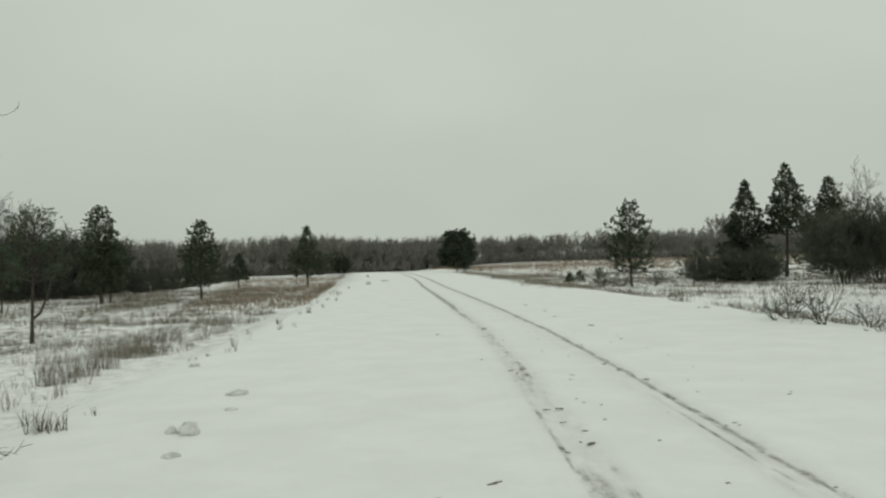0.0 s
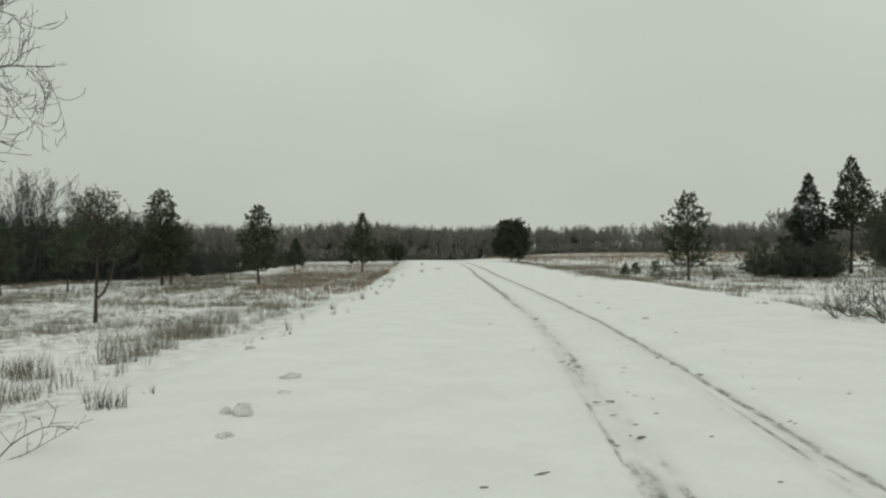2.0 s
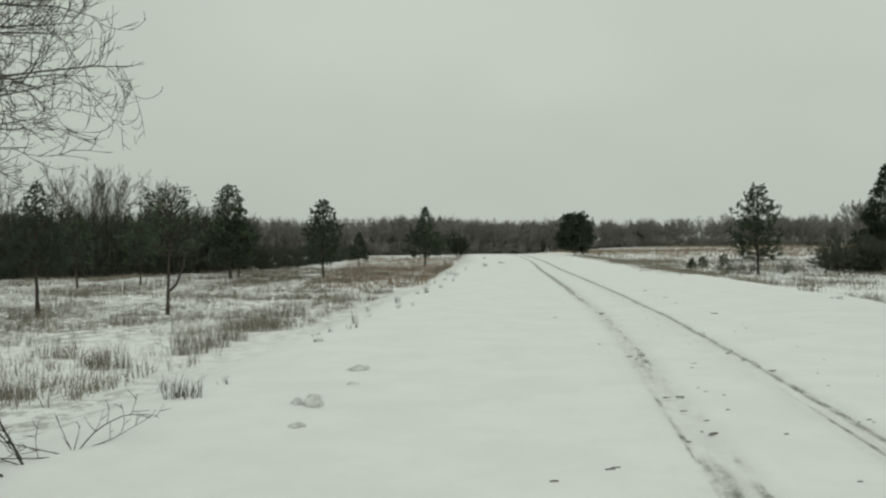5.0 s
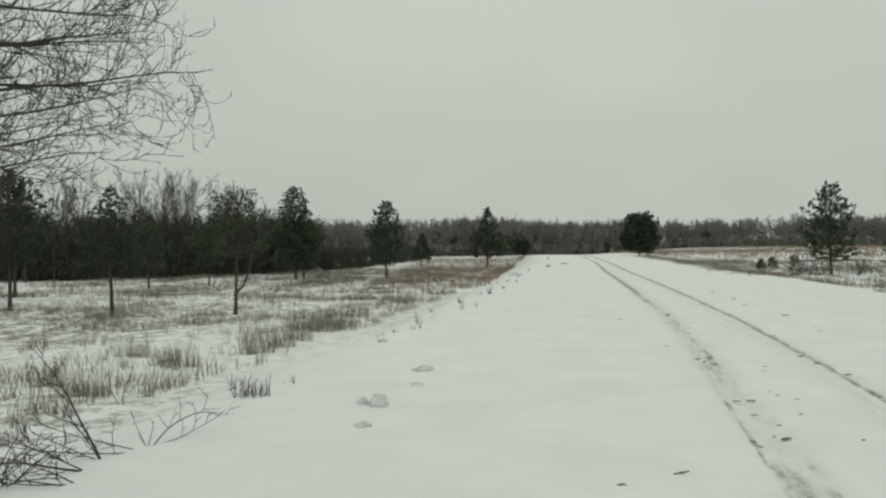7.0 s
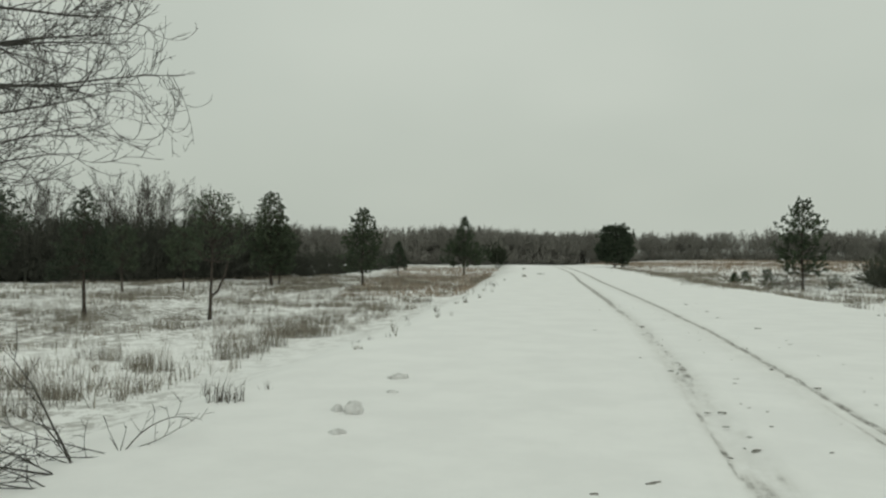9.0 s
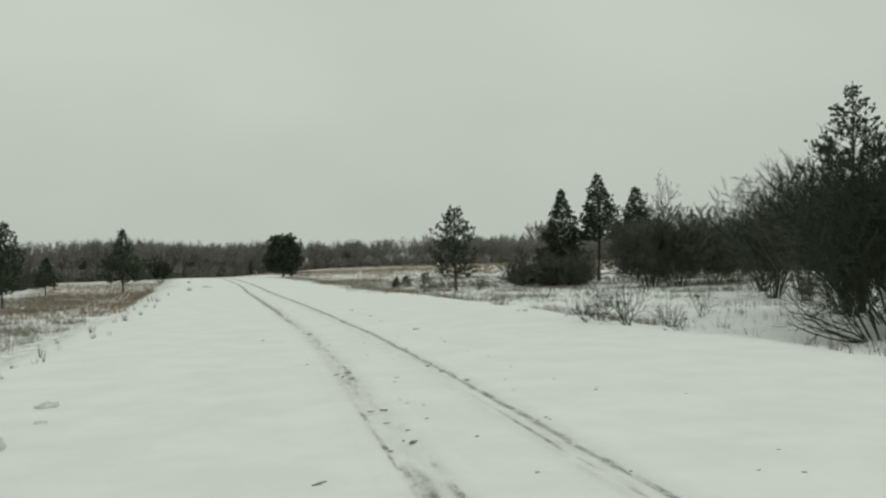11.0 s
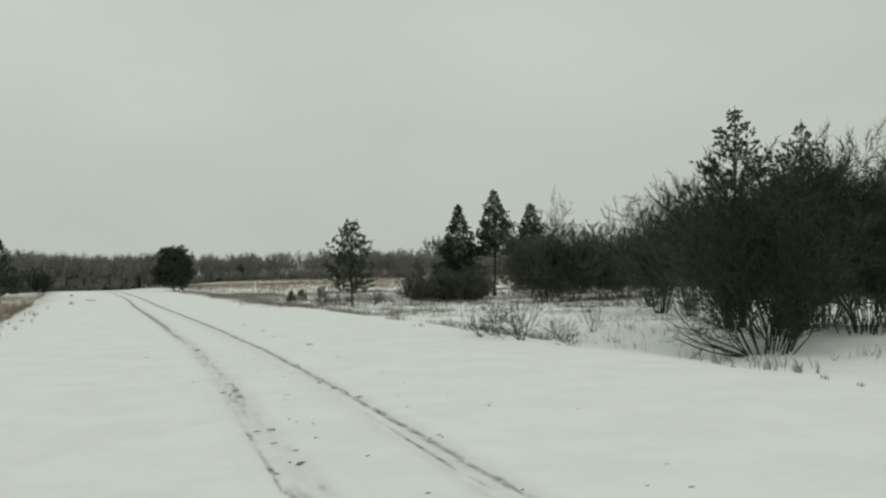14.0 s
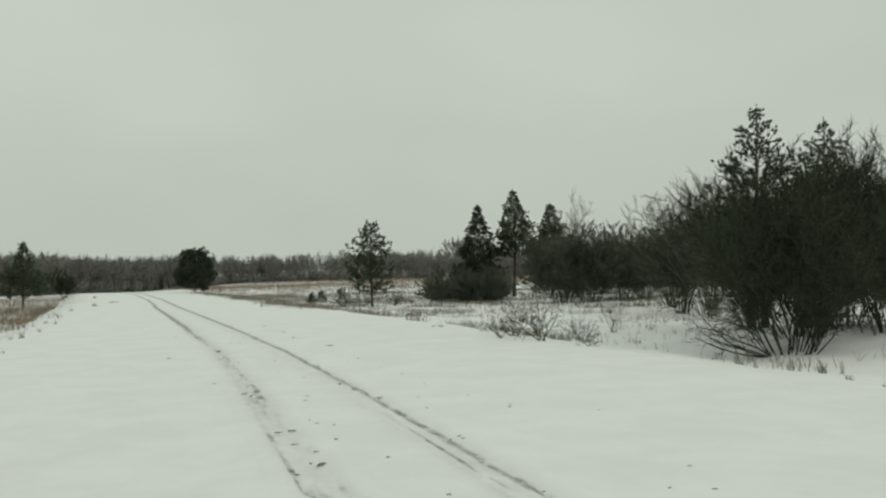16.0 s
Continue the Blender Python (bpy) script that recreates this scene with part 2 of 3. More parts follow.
# ---- the ground: one sheet of snow with two wheel tracks pressed into it ----
def build_ground():
    us = [-900, -600, -400, -280, -200, -150, -115, -90, -72]
    us += list(np.arange(-60, -21, 1.2)) + list(np.arange(-21, -1.4, 0.3)) + list(np.arange(-1.4, 1.4, 0.03))
    us += list(np.arange(1.4, 16, 0.28)) + list(np.arange(16, 60, 1.6)) + [62, 75, 92, 115, 150, 200, 280, 400, 600, 900]
    ys = [-600, -300, -150, -80, -45, -25, -14, -8, -4, -1]
    y, dy = 0.5, 0.2
    while y < 330:
        ys.append(y)
        y += dy
        dy = max(0.2, 0.0105 * y)
    ys += [340, 365, 400, 450, 520, 620, 760, 950, 1300, 2000]
    us, ys = np.array(us), np.array(ys)
    U, Y = np.meshgrid(us, ys)
    X = U + road_mid(Y) * np.clip(1.6 - np.abs(U) / 300, 0, 1).clip(0, 1)
    Z = ground_z(X, Y)
    worn = np.zeros_like(Z)
    litter = np.zeros_like(Z)
    nx = len(us)
    for j in range(len(ys)):
        yy = float(ys[j])
        for i in range(nx):
            x, u = float(X[j, i]), float(us[i])
            far = math.hypot(x, yy)
            if far < 260:
                Z[j, i] += rough_z(x, yy)
            if abs(u) < 1.5 and -60 < yy < 200:
                for c, wide, k in ((-0.67, 0.17, 0.0), (0.76, 0.13, 5.0)):
                    wv = u - c - 0.035 * noise.noise((yy * 0.16, k, 0.0)) - 0.015 * noise.noise((yy * 1.1, k, 7.0))
                    g = math.exp(-(wv / wide) ** 2)
                    Z[j, i] -= 0.03 * g
                    Z[j, i] += 0.012 * math.exp(-((abs(wv) - 1.7 * wide) / 0.07) ** 2)
                    p1 = noise.noise((yy * 0.3, k, 9.0)) + 0.3 * noise.noise((yy * 0.9, k, 2.0)) + 0.7 * noise.noise((u * 8, yy * 0.9, 6.0))
                    p2 = noise.noise((yy * 0.35, k + 20, 4.0)) + 0.7 * noise.noise((u * 10, yy * 0.8, 1.0))
                    p3 = noise.noise((u * 14, yy * 2.6, k + 3.0)) + 0.5 * noise.noise((u * 25, yy * 6.0, k))
                    near = float(ramp(11, 8.5, yy))
                    if c < 0:  # broad packed band, crisp only at its rims
                        far_line = float(ramp(22, 40, yy))
                        w = 0.56 * g * (0.9 + 0.5 * p1 + 0.5 * p3) * (1 - 0.3 * far_line) * (1 - 0.45 * near)
                        w += 0.8 * math.exp(-((wv + 0.12) / 0.022) ** 2) * near * (0.75 + 0.5 * p2 + 0.7 * p3)
                        w += 0.5 * math.exp(-((wv + 0.085) / 0.018) ** 2) * near * max(0.0, 0.5 + 1.2 * p3)
                        w += 0.12 * math.exp(-(wv / 0.3) ** 2)
                        w += 0.75 * math.exp(-((wv - 0.09 - 0.07 * near) / 0.035) ** 2) * max(0.0, 0.25 + 0.9 * p1 + 0.7 * p3) * float(ramp(19, 12, yy))
                        w += 0.6 * g * max(0.0, p1 - 0.35) * float(ramp(24, 18, yy))
                        w += far_line * 1.2 * math.exp(-((wv + 0.05) / 0.11) ** 2)
                    else:  # one sharp dark line with fainter ones beside it
                        w = (1.05 + 0.3 * float(ramp(20, 40, yy))) * math.exp(-((wv - 0.03) / (0.028 + 0.0011 * max(0.0, yy))) ** 2) * (0.8 + 0.35 * p1 + 0.6 * p3) * (1 - 0.5 * float(ramp(8.5, 6.5, yy)) * (0.5 + p2))
                        w += 0.4 * g * (0.7 + 0.7 * p2 + 0.5 * p3) + 0.3 * math.exp(-((wv + 0.2) / 0.22) ** 2) * (0.8 + 0.4 * p1)
                        w += 1.0 * math.exp(-((wv + 0.19) / 0.03) ** 2) * max(0.0, 0.45 + 0.6 * p2 + 0.7 * p3) * float(ramp(11, 7.5, yy))
                        w += 0.55 * math.exp(-((wv + 0.12) / 0.025) ** 2) * max(0.0, 0.1 + 0.9 * p3) * float(ramp(14, 8, yy))
                        w += 0.4 * math.exp(-((wv + 0.27) / 0.03) ** 2) * max(0.0, 0.3 + 0.8 * p1) * float(ramp(11, 6, yy))
                    worn[j, i] = max(worn[j, i], min(1.0, max(0.0, w)))
            if u < -6 or u > 8:
                k = float(ramp(6.0, 10.0, -u)) * (0.8 + 0.9 * float(ramp(14, 21, -x))) if u < 0 else (0.12 + 0.55 * float(ramp(45, 80, far))) * float(ramp(9.5, 15.0, u))
                litter[j, i] = k * min(1.0, max(0.0, 0.75 + 0.8 * noise.noise((x * 0.12, yy * 0.12, 5.5))))
                ditch = x + 20.9 - 0.045 * max(0.0, yy - 26) ** 1.6 + 0.5 * noise.noise((0.0, yy * 0.2, 2.0))
                if abs(ditch) < 1.5 and 12 < yy < 40:
                    litter[j, i] = max(litter[j, i], 1.5 * math.exp(-(ditch / 0.5) ** 2))
                    Z[j, i] -= 0.12 * math.exp(-(ditch / 0.45) ** 2)
    me = bpy.data.meshes.new("ground")
    verts = np.stack([X.ravel(), Y.ravel(), Z.ravel()], 1)
    ny = len(ys)
    faces = [(j * nx + i, j * nx + i + 1, (j + 1) * nx + i + 1, (j + 1) * nx + i) for j in range(ny - 1) for i in range(nx - 1)]
    me.from_pydata(verts.tolist(), [], faces)
    for key, values in (("worn", worn), ("litter", litter)):
        me.attributes.new(key, "FLOAT", "POINT").data.foreach_set("value", values.ravel().astype(np.float32))
    me.polygons.foreach_set("use_smooth", [True] * len(me.polygons))
    me.materials.append(SNOW)
    me.update()
    ob = new("ground", me)
    return tagged(ob, "snow-covered track and fields with two worn wheel ruts", "ground", kind="structure")


build_ground()


# ---- trees and shrubs ----
def pine(x, y, h, seed, bottom=0.3, half=1.3, shape="oval", mat=None, lean=0.0, tuft=0.26, gap=0.42, limbs=6, dense=12, spruce=False, fork=False,
         name="pine_tree", label="young dark green pine with a bare trunk standing in snow"):
    """A young conifer: tapered trunk, whorls of limbs with side shoots, and a crown of separate needle clumps with gaps."""
    rng = random.Random(seed)
    tuft, dense, gap, half = 1.05 * tuft, int(1.4 * dense), 0.75 * gap, 1.2 * half
    e = thing(name, x, y, label, "tree", "young pines", turn=rng.uniform(0, 360) if not fork else 0)
    trunk, crown = Geo(), Geo()
    bend = [rng.uniform(-0.025, 0.025) * h for _ in range(2)]
    pts = [Vector((bend[0] * math.sin(i / 8 * 3.0) + lean * h * i / 8, bend[1] * math.sin(i / 8 * 2.4), i / 8 * h)) for i in range(9)]
    r0 = 0.013 * h + 0.014
    trunk.tube(pts, [r0 * (1 - 0.96 * i / 8) * (1.3 if i == 0 else 1) for i in range(9)], 8)
    if fork:
        f0 = pts[1] + Vector((0, 0, 0.35))
        trunk.tube([f0, f0 + Vector((0.06, 0.02, 0.06)) * h, f0 + Vector((0.13, 0.0, 0.2)) * h, f0 + Vector((0.17, 0.0, 0.4)) * h], [r0 * 0.8, r0 * 0.65, r0 * 0.5, r0 * 0.2], 7)

    bole = part("trunk", trunk, BARK, e, "dark brown bark", True)

    def at(v):
        v = min(0.999, v / h)
        k = int(v * 8)
        return pts[k].lerp(pts[k + 1], v * 8 - k)

    def clump(p, d, r, n):
        for _ in range(n):
            nd = Vector((d.x * 0.8 + rng.gauss(0, 0.55), d.y * 0.8 + rng.gauss(0, 0.55), d.z * 0.8 + 0.15 + rng.gauss(0, 0.5))).normalized()
            sd = nd.orthogonal().normalized()
            sd.rotate(Matrix.Rotation(rng.uniform(0, 6.28), 3, nd))
            crown.spike(p - nd * (0.25 * r), nd, r * rng.uniform(0.7, 1.35), sd * (tuft * (0.13 if tuft > 0.2 else 0.085)))

    z = bottom * h
    while z < h - 0.8 * gap:
        s = (z - bottom * h) / (h - bottom * h)
        out = {"cone": 0.9 * (1 - s) ** 0.75 * (1 - 0.5 * s ** 4), "egg": min(1.0, 0.65 + 1.5 * s) * (1 - s) ** 0.55, "bell": 0.75 * (1 - s) ** 1.5 + 0.25 * (1 - s) ** 0.6, "oval": min(1.0, 0.6 + 1.6 * s) * (1 - s ** 2.2) ** 0.9,
               "dome": min(1.0, 0.85 + s) * (1 - s ** 5) ** 0.7}[shape]
        reach = half * out
        rise = (-0.08 + 0.75 * s * s) if spruce else (0.12 + 0.75 * s)
        n = max(3, int(limbs * (1 - 0.35 * s) + 0.5 + rng.uniform(-0.6, 0.6)))
        first = rng.uniform(0, 6.28)
        for k in range(n):
            az = first + 6.283 * k / n + rng.gauss(0, 0.25)
            L = max(0.14, reach * rng.choice((1.0, 1.0, 0.92, 0.8, 0.65, 1.12)) * rng.uniform(0.88, 1.08))
            d = Vector((math.cos(az), math.sin(az), rise + rng.gauss(0, 0.1))).normalized()
            bp, dd = [at(z + rng.uniform(-0.1, 0.1) * gap)], d
            for i in range(4):
                dd = wander(rng, dd, 0.08)
                dd.z += 0.02 if (spruce and s < 0.6) else 0.11
                dd.normalize()
                bp.append(bp[-1] + dd * (L / 4))
            limb = Geo()
            limb.tube(bp, [max(0.006, (0.010 * L + 0.006) * (1 - 0.8 * i / 4)) for i in range(5)], 4)
            shoots = max(2, int(0.75 * L / (0.52 * tuft)))
            for i in range(shoots):
                f = 0.25 + 0.75 * (i + rng.uniform(0.2, 0.8)) / shoots
                j = min(3, int(f * 4))
                q = bp[j].lerp(bp[j + 1], f * 4 - j)
                sdir = off_axis(rng, (bp[j + 1] - bp[j]).normalized(), rng.uniform(35, 65))
                sdir.z = 0.5 * sdir.z + (0.05 if spruce else 0.25)
                sdir.normalize()
                sl = (0.32 * L * (1.2 - f) + 0.6 * tuft) * rng.uniform(0.6, 1.2)
                limb.cone(q, sdir, sl, 0.007)
                for g in range(max(1, int(sl / (1.1 * tuft)))):
                    clump(q + sdir * (sl * (1 - 0.6 * g * tuft / sl)), sdir, tuft * (1.05 - 0.5 * s), dense)
            clump(bp[-1], dd, tuft * (1.0 - 0.5 * s), dense)
            part("limb", limb, BARK, bole)
        z += gap * rng.uniform(0.8, 1.2) * (1 - 0.3 * s)
    for i in range(4):
        clump(at(h - 0.3 * gap * i), Vector((0, 0, 1)), tuft * 0.4, max(4, dense // 3))
    part("crown", crown, mat or NEEDLE, e, "dark green needles")
    return e


def bare_tree(x, y, h, seed, mat, label, kids=(11, 8, 5), half=0.45, fork=3, name="bare_tree", least=0.011):
    """A leafless broad-leaved tree: trunk, limbs that fork, fine twigs."""
    rng = random.Random(seed)
    e = thing(name, x, y, label, "tree", turn=rng.uniform(0, 360))
    trunk, crown = Geo(), Geo()
    top = Vector((rng.uniform(-0.05, 0.05) * h, rng.uniform(-0.05, 0.05) * h, h * 0.38))
    r = 0.009 * h + 0.02
    trunk.tube([Vector((0, 0, 0)), top * 0.5, top], [r * 1.2, r, r * 0.8], 7)
    for k in range(fork):
        d = Vector((rng.gauss(0, half), rng.gauss(0, half), 1)).normalized()
        grow(crown, rng, top * rng.uniform(0.75, 1.0), d, h * rng.uniform(0.5, 0.64), r * 0.45, 0, kids, (28, 32, 36), (0.52, 0.5, 0.5), 0.08, 0.07, 0.5, least)
    part("trunk", trunk, mat, e, "", True)
    tagged(part("crown", crown, mat, e, "leafless twigs"), kind="stuff")
    return e


def bush(x, y, h, wide, seed, mat, label, stems=34, kids=(15, 7), least=0.005, foot=0.35, name="willow_bush", shrink=(0.42, 0.45), flare=1.0, low=0.3):
    """Many stems from one foot, leaning outwards, with a dense mass of twigs."""
    rng = random.Random(seed)
    e = thing(name, x, y, label, "bush", turn=rng.uniform(0, 360))
    twigs = Geo()
    for k in range(stems):
        az, lean = rng.uniform(0, 2 * math.pi), rng.random() ** 0.6
        d = Vector((math.cos(az) * lean * wide / h * flare, math.sin(az) * lean * wide / h * flare, 1)).normalized()
        p = Vector((math.cos(az) * foot * lean, math.sin(az) * foot * lean, 0))
        L = h * rng.uniform(0.62, 1.15) * (1.05 - 0.2 * lean)
        pts = [p]
        dd = d
        for i in range(6):
            dd = wander(rng, dd, 0.11)
            dd.z += 0.02
            dd.normalize()
            pts.append(pts[-1] + dd * (L / 6))
        r = 0.0034 * L + 0.005
        wood = Geo()
        wood.tube(pts, [r * (1 - 0.8 * i / 6) for i in range(7)], 5)
        part("stem", wood, mat, e)
        for c in range(kids[0]):
            s = low + (1 - low) * ((c + rng.random()) / kids[0]) ** 0.85
            i = min(5, int(s * 6))
            q = pts[i].lerp(pts[i + 1], s * 6 - i)
            grow(twigs, rng, q, off_axis(rng, (pts[i + 1] - pts[i]).normalized(), rng.uniform(25, 70)), L * shrink[0] * (1.15 - 0.75 * s) * rng.uniform(0.6, 1.2),
                 max(least, r * 0.5 * (1 - 0.7 * s)), 1, (0, kids[1]), (0, 38), (0, shrink[1]), 0.11, 0.05, 0.6, least)
    tagged(part("twig_mass", twigs, mat, e), kind="stuff")
    return e


WILLOW = "dense leafless dark willow bush rising from deep snow"
# by the road, on its low side
pine(-14.75, 30.8, 4.55, 11, 0.5, 1.25, "dome", gap=0.34, limbs=6, dense=9, tuft=0.15, fork=True, label="small thin-crowned pine with a forked crooked trunk in dry grass", lean=0.03)
pine(-19.66, 30.2, 5.15, 12, 0.36, 1.2, "cone", SPRUCE, gap=0.28, limbs=8, dense=16, tuft=0.18, spruce=True, label="narrow dark conifer on a bare trunk in the field")
pine(-25.15, 31.35, 6.0, 13, 0.3, 1.0, "oval", SPRUCE, gap=0.32, limbs=7, dense=12, tuft=0.2, label="tall dark conifer on a bare trunk in the field")
pine(-32.67, 41.09, 6.6, 14, 0.28, 1.8, "oval", SPRUCE)
pine(-30.75, 51.45, 4.4, 15, 0.3, 1.4, "oval")
pine(-28.8, 56.05, 4.4, 16, 0.32, 1.5, "oval")
pine(-27.6, 69.45, 7.8, 17, 0.16, 2.2, "egg", tuft=0.27, limbs=7, dense=14)
pine(-27.1, 70.0, 5.0, 18, 0.2, 1.6, "oval", tuft=0.3)
pine(-19.9, 70.75, 6.5, 19, 0.18, 1.85, "egg", tuft=0.27, limbs=7, dense=14)
pine(-25.5, 107.2, 4.6, 20, 0.18, 1.3, "cone", SPRUCE, tuft=0.36, gap=0.5)
pine(-17.3, 109.65, 7.9, 21, 0.16, 2.9, "bell", tuft=0.38, gap=0.5, dense=13)
bush(-18.6, 158, 4.4, 2.8, 22, DARK, "round dark bush at the edge of the field", 26, (14, 8), 0.035)
# the lone dark tree where the road bends away
pine(2.35, 144.6, 5.9, 23, 0.06, 2.75, "dome", SPRUCE, tuft=0.55, gap=0.42, limbs=10, dense=16, label="stout dark evergreen tree beside the far bend of the road")
# on the other side of the road
pine(15.0, 68.35, 6.7, 24, 0.17, 2.15, "egg", tuft=0.27, limbs=6, dense=14, gap=0.46, label="open-crowned young pine with low scrub round its foot", lean=-0.03)
pine(11.98, 81.3, 1.0, 25, 0.05, 0.4, "cone", tuft=0.2, gap=0.2, label="knee-high pine seedling poking out of the snow")
pine(13.57, 85.3, 1.2, 26, 0.05, 0.5, "cone", tuft=0.2, gap=0.25, label="small pine seedling poking out of the snow")
pine(16.72, 91.8, 1.2, 27, 0.05, 0.55, "oval", tuft=0.2, gap=0.25, label="small pine seedling poking out of the snow")
pine(30.35, 85.65, 9.8, 28, 0.08, 2.7, "cone", SPRUCE, tuft=0.32, gap=0.38, limbs=9, dense=22, spruce=True, label="dense narrow dark spruce among bushes")
pine(33.95, 84.9, 11.4, 29, 0.36, 2.6, "cone", tuft=0.3, gap=0.48, limbs=8, dense=20, label="tall pine with a straight bare trunk among bushes")
pine(38.15, 84.4, 9.9, 30, 0.1, 3.2, "cone", tuft=0.33, gap=0.46, limbs=8, dense=19)
pine(17.4, 22.55, 7.05, 31, 0.25, 2.3, "cone", tuft=0.16, gap=0.48, limbs=7, dense=24, label="pine rising out of a willow thicket", lean=-0.01)
pine(20.38, 23.2, 6.95, 32, 0.25, 2.0, "cone", tuft=0.16, gap=0.46, limbs=7, dense=24, label="pine rising out of a willow thicket")
bush(12.9, 15.9, 3.7, 2.6, 41, DARK, WILLOW, 34, (24, 14), 0.0045, foot=0.55, low=0.16)
bush(14.5, 17.4, 4.3, 2.5, 42, DARK, WILLOW, 32, (22, 13), 0.007, foot=0.5)
bush(16.8, 17.1, 4.2, 2.5, 43, DARK, WILLOW, 28, (25, 15), 0.0048, foot=0.7)
bush(17.4, 20.6, 4.4, 2.6, 53, DARK, WILLOW, 34, (20, 10), 0.009)
bush(19.2, 18.6, 4.8, 2.6, 44, DARK, "tall leafless thicket with fine grey twigs", 32, (30, 17), 0.0042, foot=0.9, low=0.1)
bush(21.6, 19.6, 4.5, 2.8, 54, DARK, "tall leafless thicket with fine grey twigs", 34, (26, 15), 0.0055, foot=0.9, low=0.1)
bush(20.2, 22.2, 4.8, 2.8, 62, DARK, "tall leafless thicket with fine grey twigs", 32, (20, 10), 0.009, foot=0.6)
bush(20.4, 27.0, 5.6, 2.8, 61, TWIG, "tall leafless thicket with fine grey twigs", 30, (18, 9), 0.007, foot=0.6)
bush(24.86, 38.8, 5.8, 2.6, 45, DARK, WILLOW, 30, (18, 9), 0.008)
bush(24.2, 35.4, 6.0, 2.1, 63, SCRUB, "tall leafless thicket with fine grey twigs", 28, (18, 9), 0.0065, foot=0.5)
tall = bush(28.5, 41.5, 5.8, 2.6, 46, SCRUB, "tall leafless thicket with fine grey twigs", 28, (16, 7), 0.008)
mid = bush(31.1, 61.6, 5.6, 4.0, 47, SCRUB, WILLOW, 46, (20, 11), 0.012, 0.9, low=0.15)
low = bush(25.2, 71.5, 3.2, 5.0, 49, SCRUB, "low spreading brown willow scrub with twigs down to the snow", 46, (20, 11), 0.012, 0.9, low=0.06)
for ob, x, y, turn in ((tall, 32.5, 43.0, 80), (tall, 29.6, 47.5, 200), (tall, 36.0, 49.0, 310), (tall, 41.0, 52.0, 130), (mid, 29.3, 62.6, 250), (mid, 34.3, 62.6, 95), (mid, 38.2, 65.5, 190), (mid, 42.5, 68.0, 280),
                       (mid, 36.0, 75.0, 30), (mid, 46.0, 72.0, 70), (low, 26.3, 73.0, 120), (low, 27.6, 76.5, 230), (low, 22.6, 73.5, 300)):
    copy_thing(ob, pose(x, y, float(ground_z(x, y)) - 0.04, 0, 0, turn))
bare_tree(50.0, 105.8, 11.8, 51, PALE, "slender pale leafless tree behind the bushes", (8, 6, 4))
bare_tree(71.8, 213.5, 11.5, 52, PALE, "pale grey round-crowned leafless tree in the distance", (12, 8, 4), 0.75, 8, least=0.03)


# ---- far woods: nobody could count these trees ----
def wood_stuff(name, spots, seed, mat, label, twig, low=0.0):
    """Bare trees from a few patterns, turned and scaled, joined into one mesh."""
    rng = random.Random(seed)
    patterns = []
    for k in range(7):
        g = Geo()
        top = Vector((rng.uniform(-0.04, 0.04), rng.uniform(-0.04, 0.04), 0.4))
        g.tube([Vector((0, 0, -0.05)), top], [0.016, 0.011], 3)
        mid = Vector((0, 0, 0.56))
        for i in range(16):
            az, tilt = rng.uniform(0, 6.28), rng.uniform(-0.25, 1.0)
            flat = math.sqrt(1 - tilt * tilt)
            q = mid + Vector((math.cos(az) * flat * 0.3, math.sin(az) * flat * 0.3, tilt * 0.42)) * rng.uniform(0.8, 1.0)
            p = top * rng.uniform(0.3, 1.0)
            d = (q - p).normalized()
            g.cone(p, d, (q - p).length, 0.004)
            for j in range(27):
                a = p.lerp(q, 0.3 + 0.7 * rng.random() ** 0.7)
                td = off_axis(rng, d, rng.uniform(15, 75))
                td.z += 0.25
                sd = td.normalized().orthogonal().normalized()
                sd.rotate(Matrix.Rotation(rng.uniform(0, 6.28), 3, td.normalized()))
                g.spike(a, td.normalized(), rng.uniform(0.07, 0.16), sd * twig)
        patterns.append((np.array([tuple(v) for v in g.v]), g.f))
    scrub = []
    for k in range(4):
        g = Geo()
        for i in range(22):
            a = rng.uniform(0, 6.28)
            p = Vector((math.cos(a) * 0.1, math.sin(a) * 0.1, -0.03))
            d = Vector((rng.gauss(0, 0.55), rng.gauss(0, 0.55), 0.9)).normalized()
            q = p + d * rng.uniform(0.55, 1.05)
            g.cone(p, (q - p).normalized(), (q - p).length, 0.012)
            for j in range(12):
                td = off_axis(rng, d, rng.uniform(20, 75))
                sd = td.orthogonal().normalized()
                sd.rotate(Matrix.Rotation(rng.uniform(0, 6.28), 3, td))
                g.spike(p.lerp(q, rng.uniform(0.12, 1.0)), td, rng.uniform(0.15, 0.32), sd * (twig * 4))
        scrub.append((np.array([tuple(v) for v in g.v]), g.f))
    vs, fs, base = [], [], 0
    for x, y, h in spots:
        pv, pf = patterns[rng.randrange(7)]
        if rng.random() < low:
            pv, pf = scrub[rng.randrange(4)]
            h *= rng.uniform(0.32, 0.5)
        a = rng.uniform(0, 6.28)
        c, s, w = math.cos(a), math.sin(a), h * rng.uniform(0.8, 1.2)
        out = np.empty_like(pv)
        out[:, 0] = x + w * (c * pv[:, 0] - s * pv[:, 1])
        out[:, 1] = y + w * (s * pv[:, 0] + c * pv[:, 1])
        out[:, 2] = float(ground_z(x, y)) + h * pv[:, 2]
        vs.append(out)
        fs += [tuple(i + base for i in f) for f in pf]
        base += len(pv)
    me = bpy.data.meshes.new(name)
    me.from_pydata(np.concatenate(vs).tolist(), [], fs)
    me.materials.append(mat)
    me.update()
    return tagged(new(name, me), label, "woods", kind="stuff")


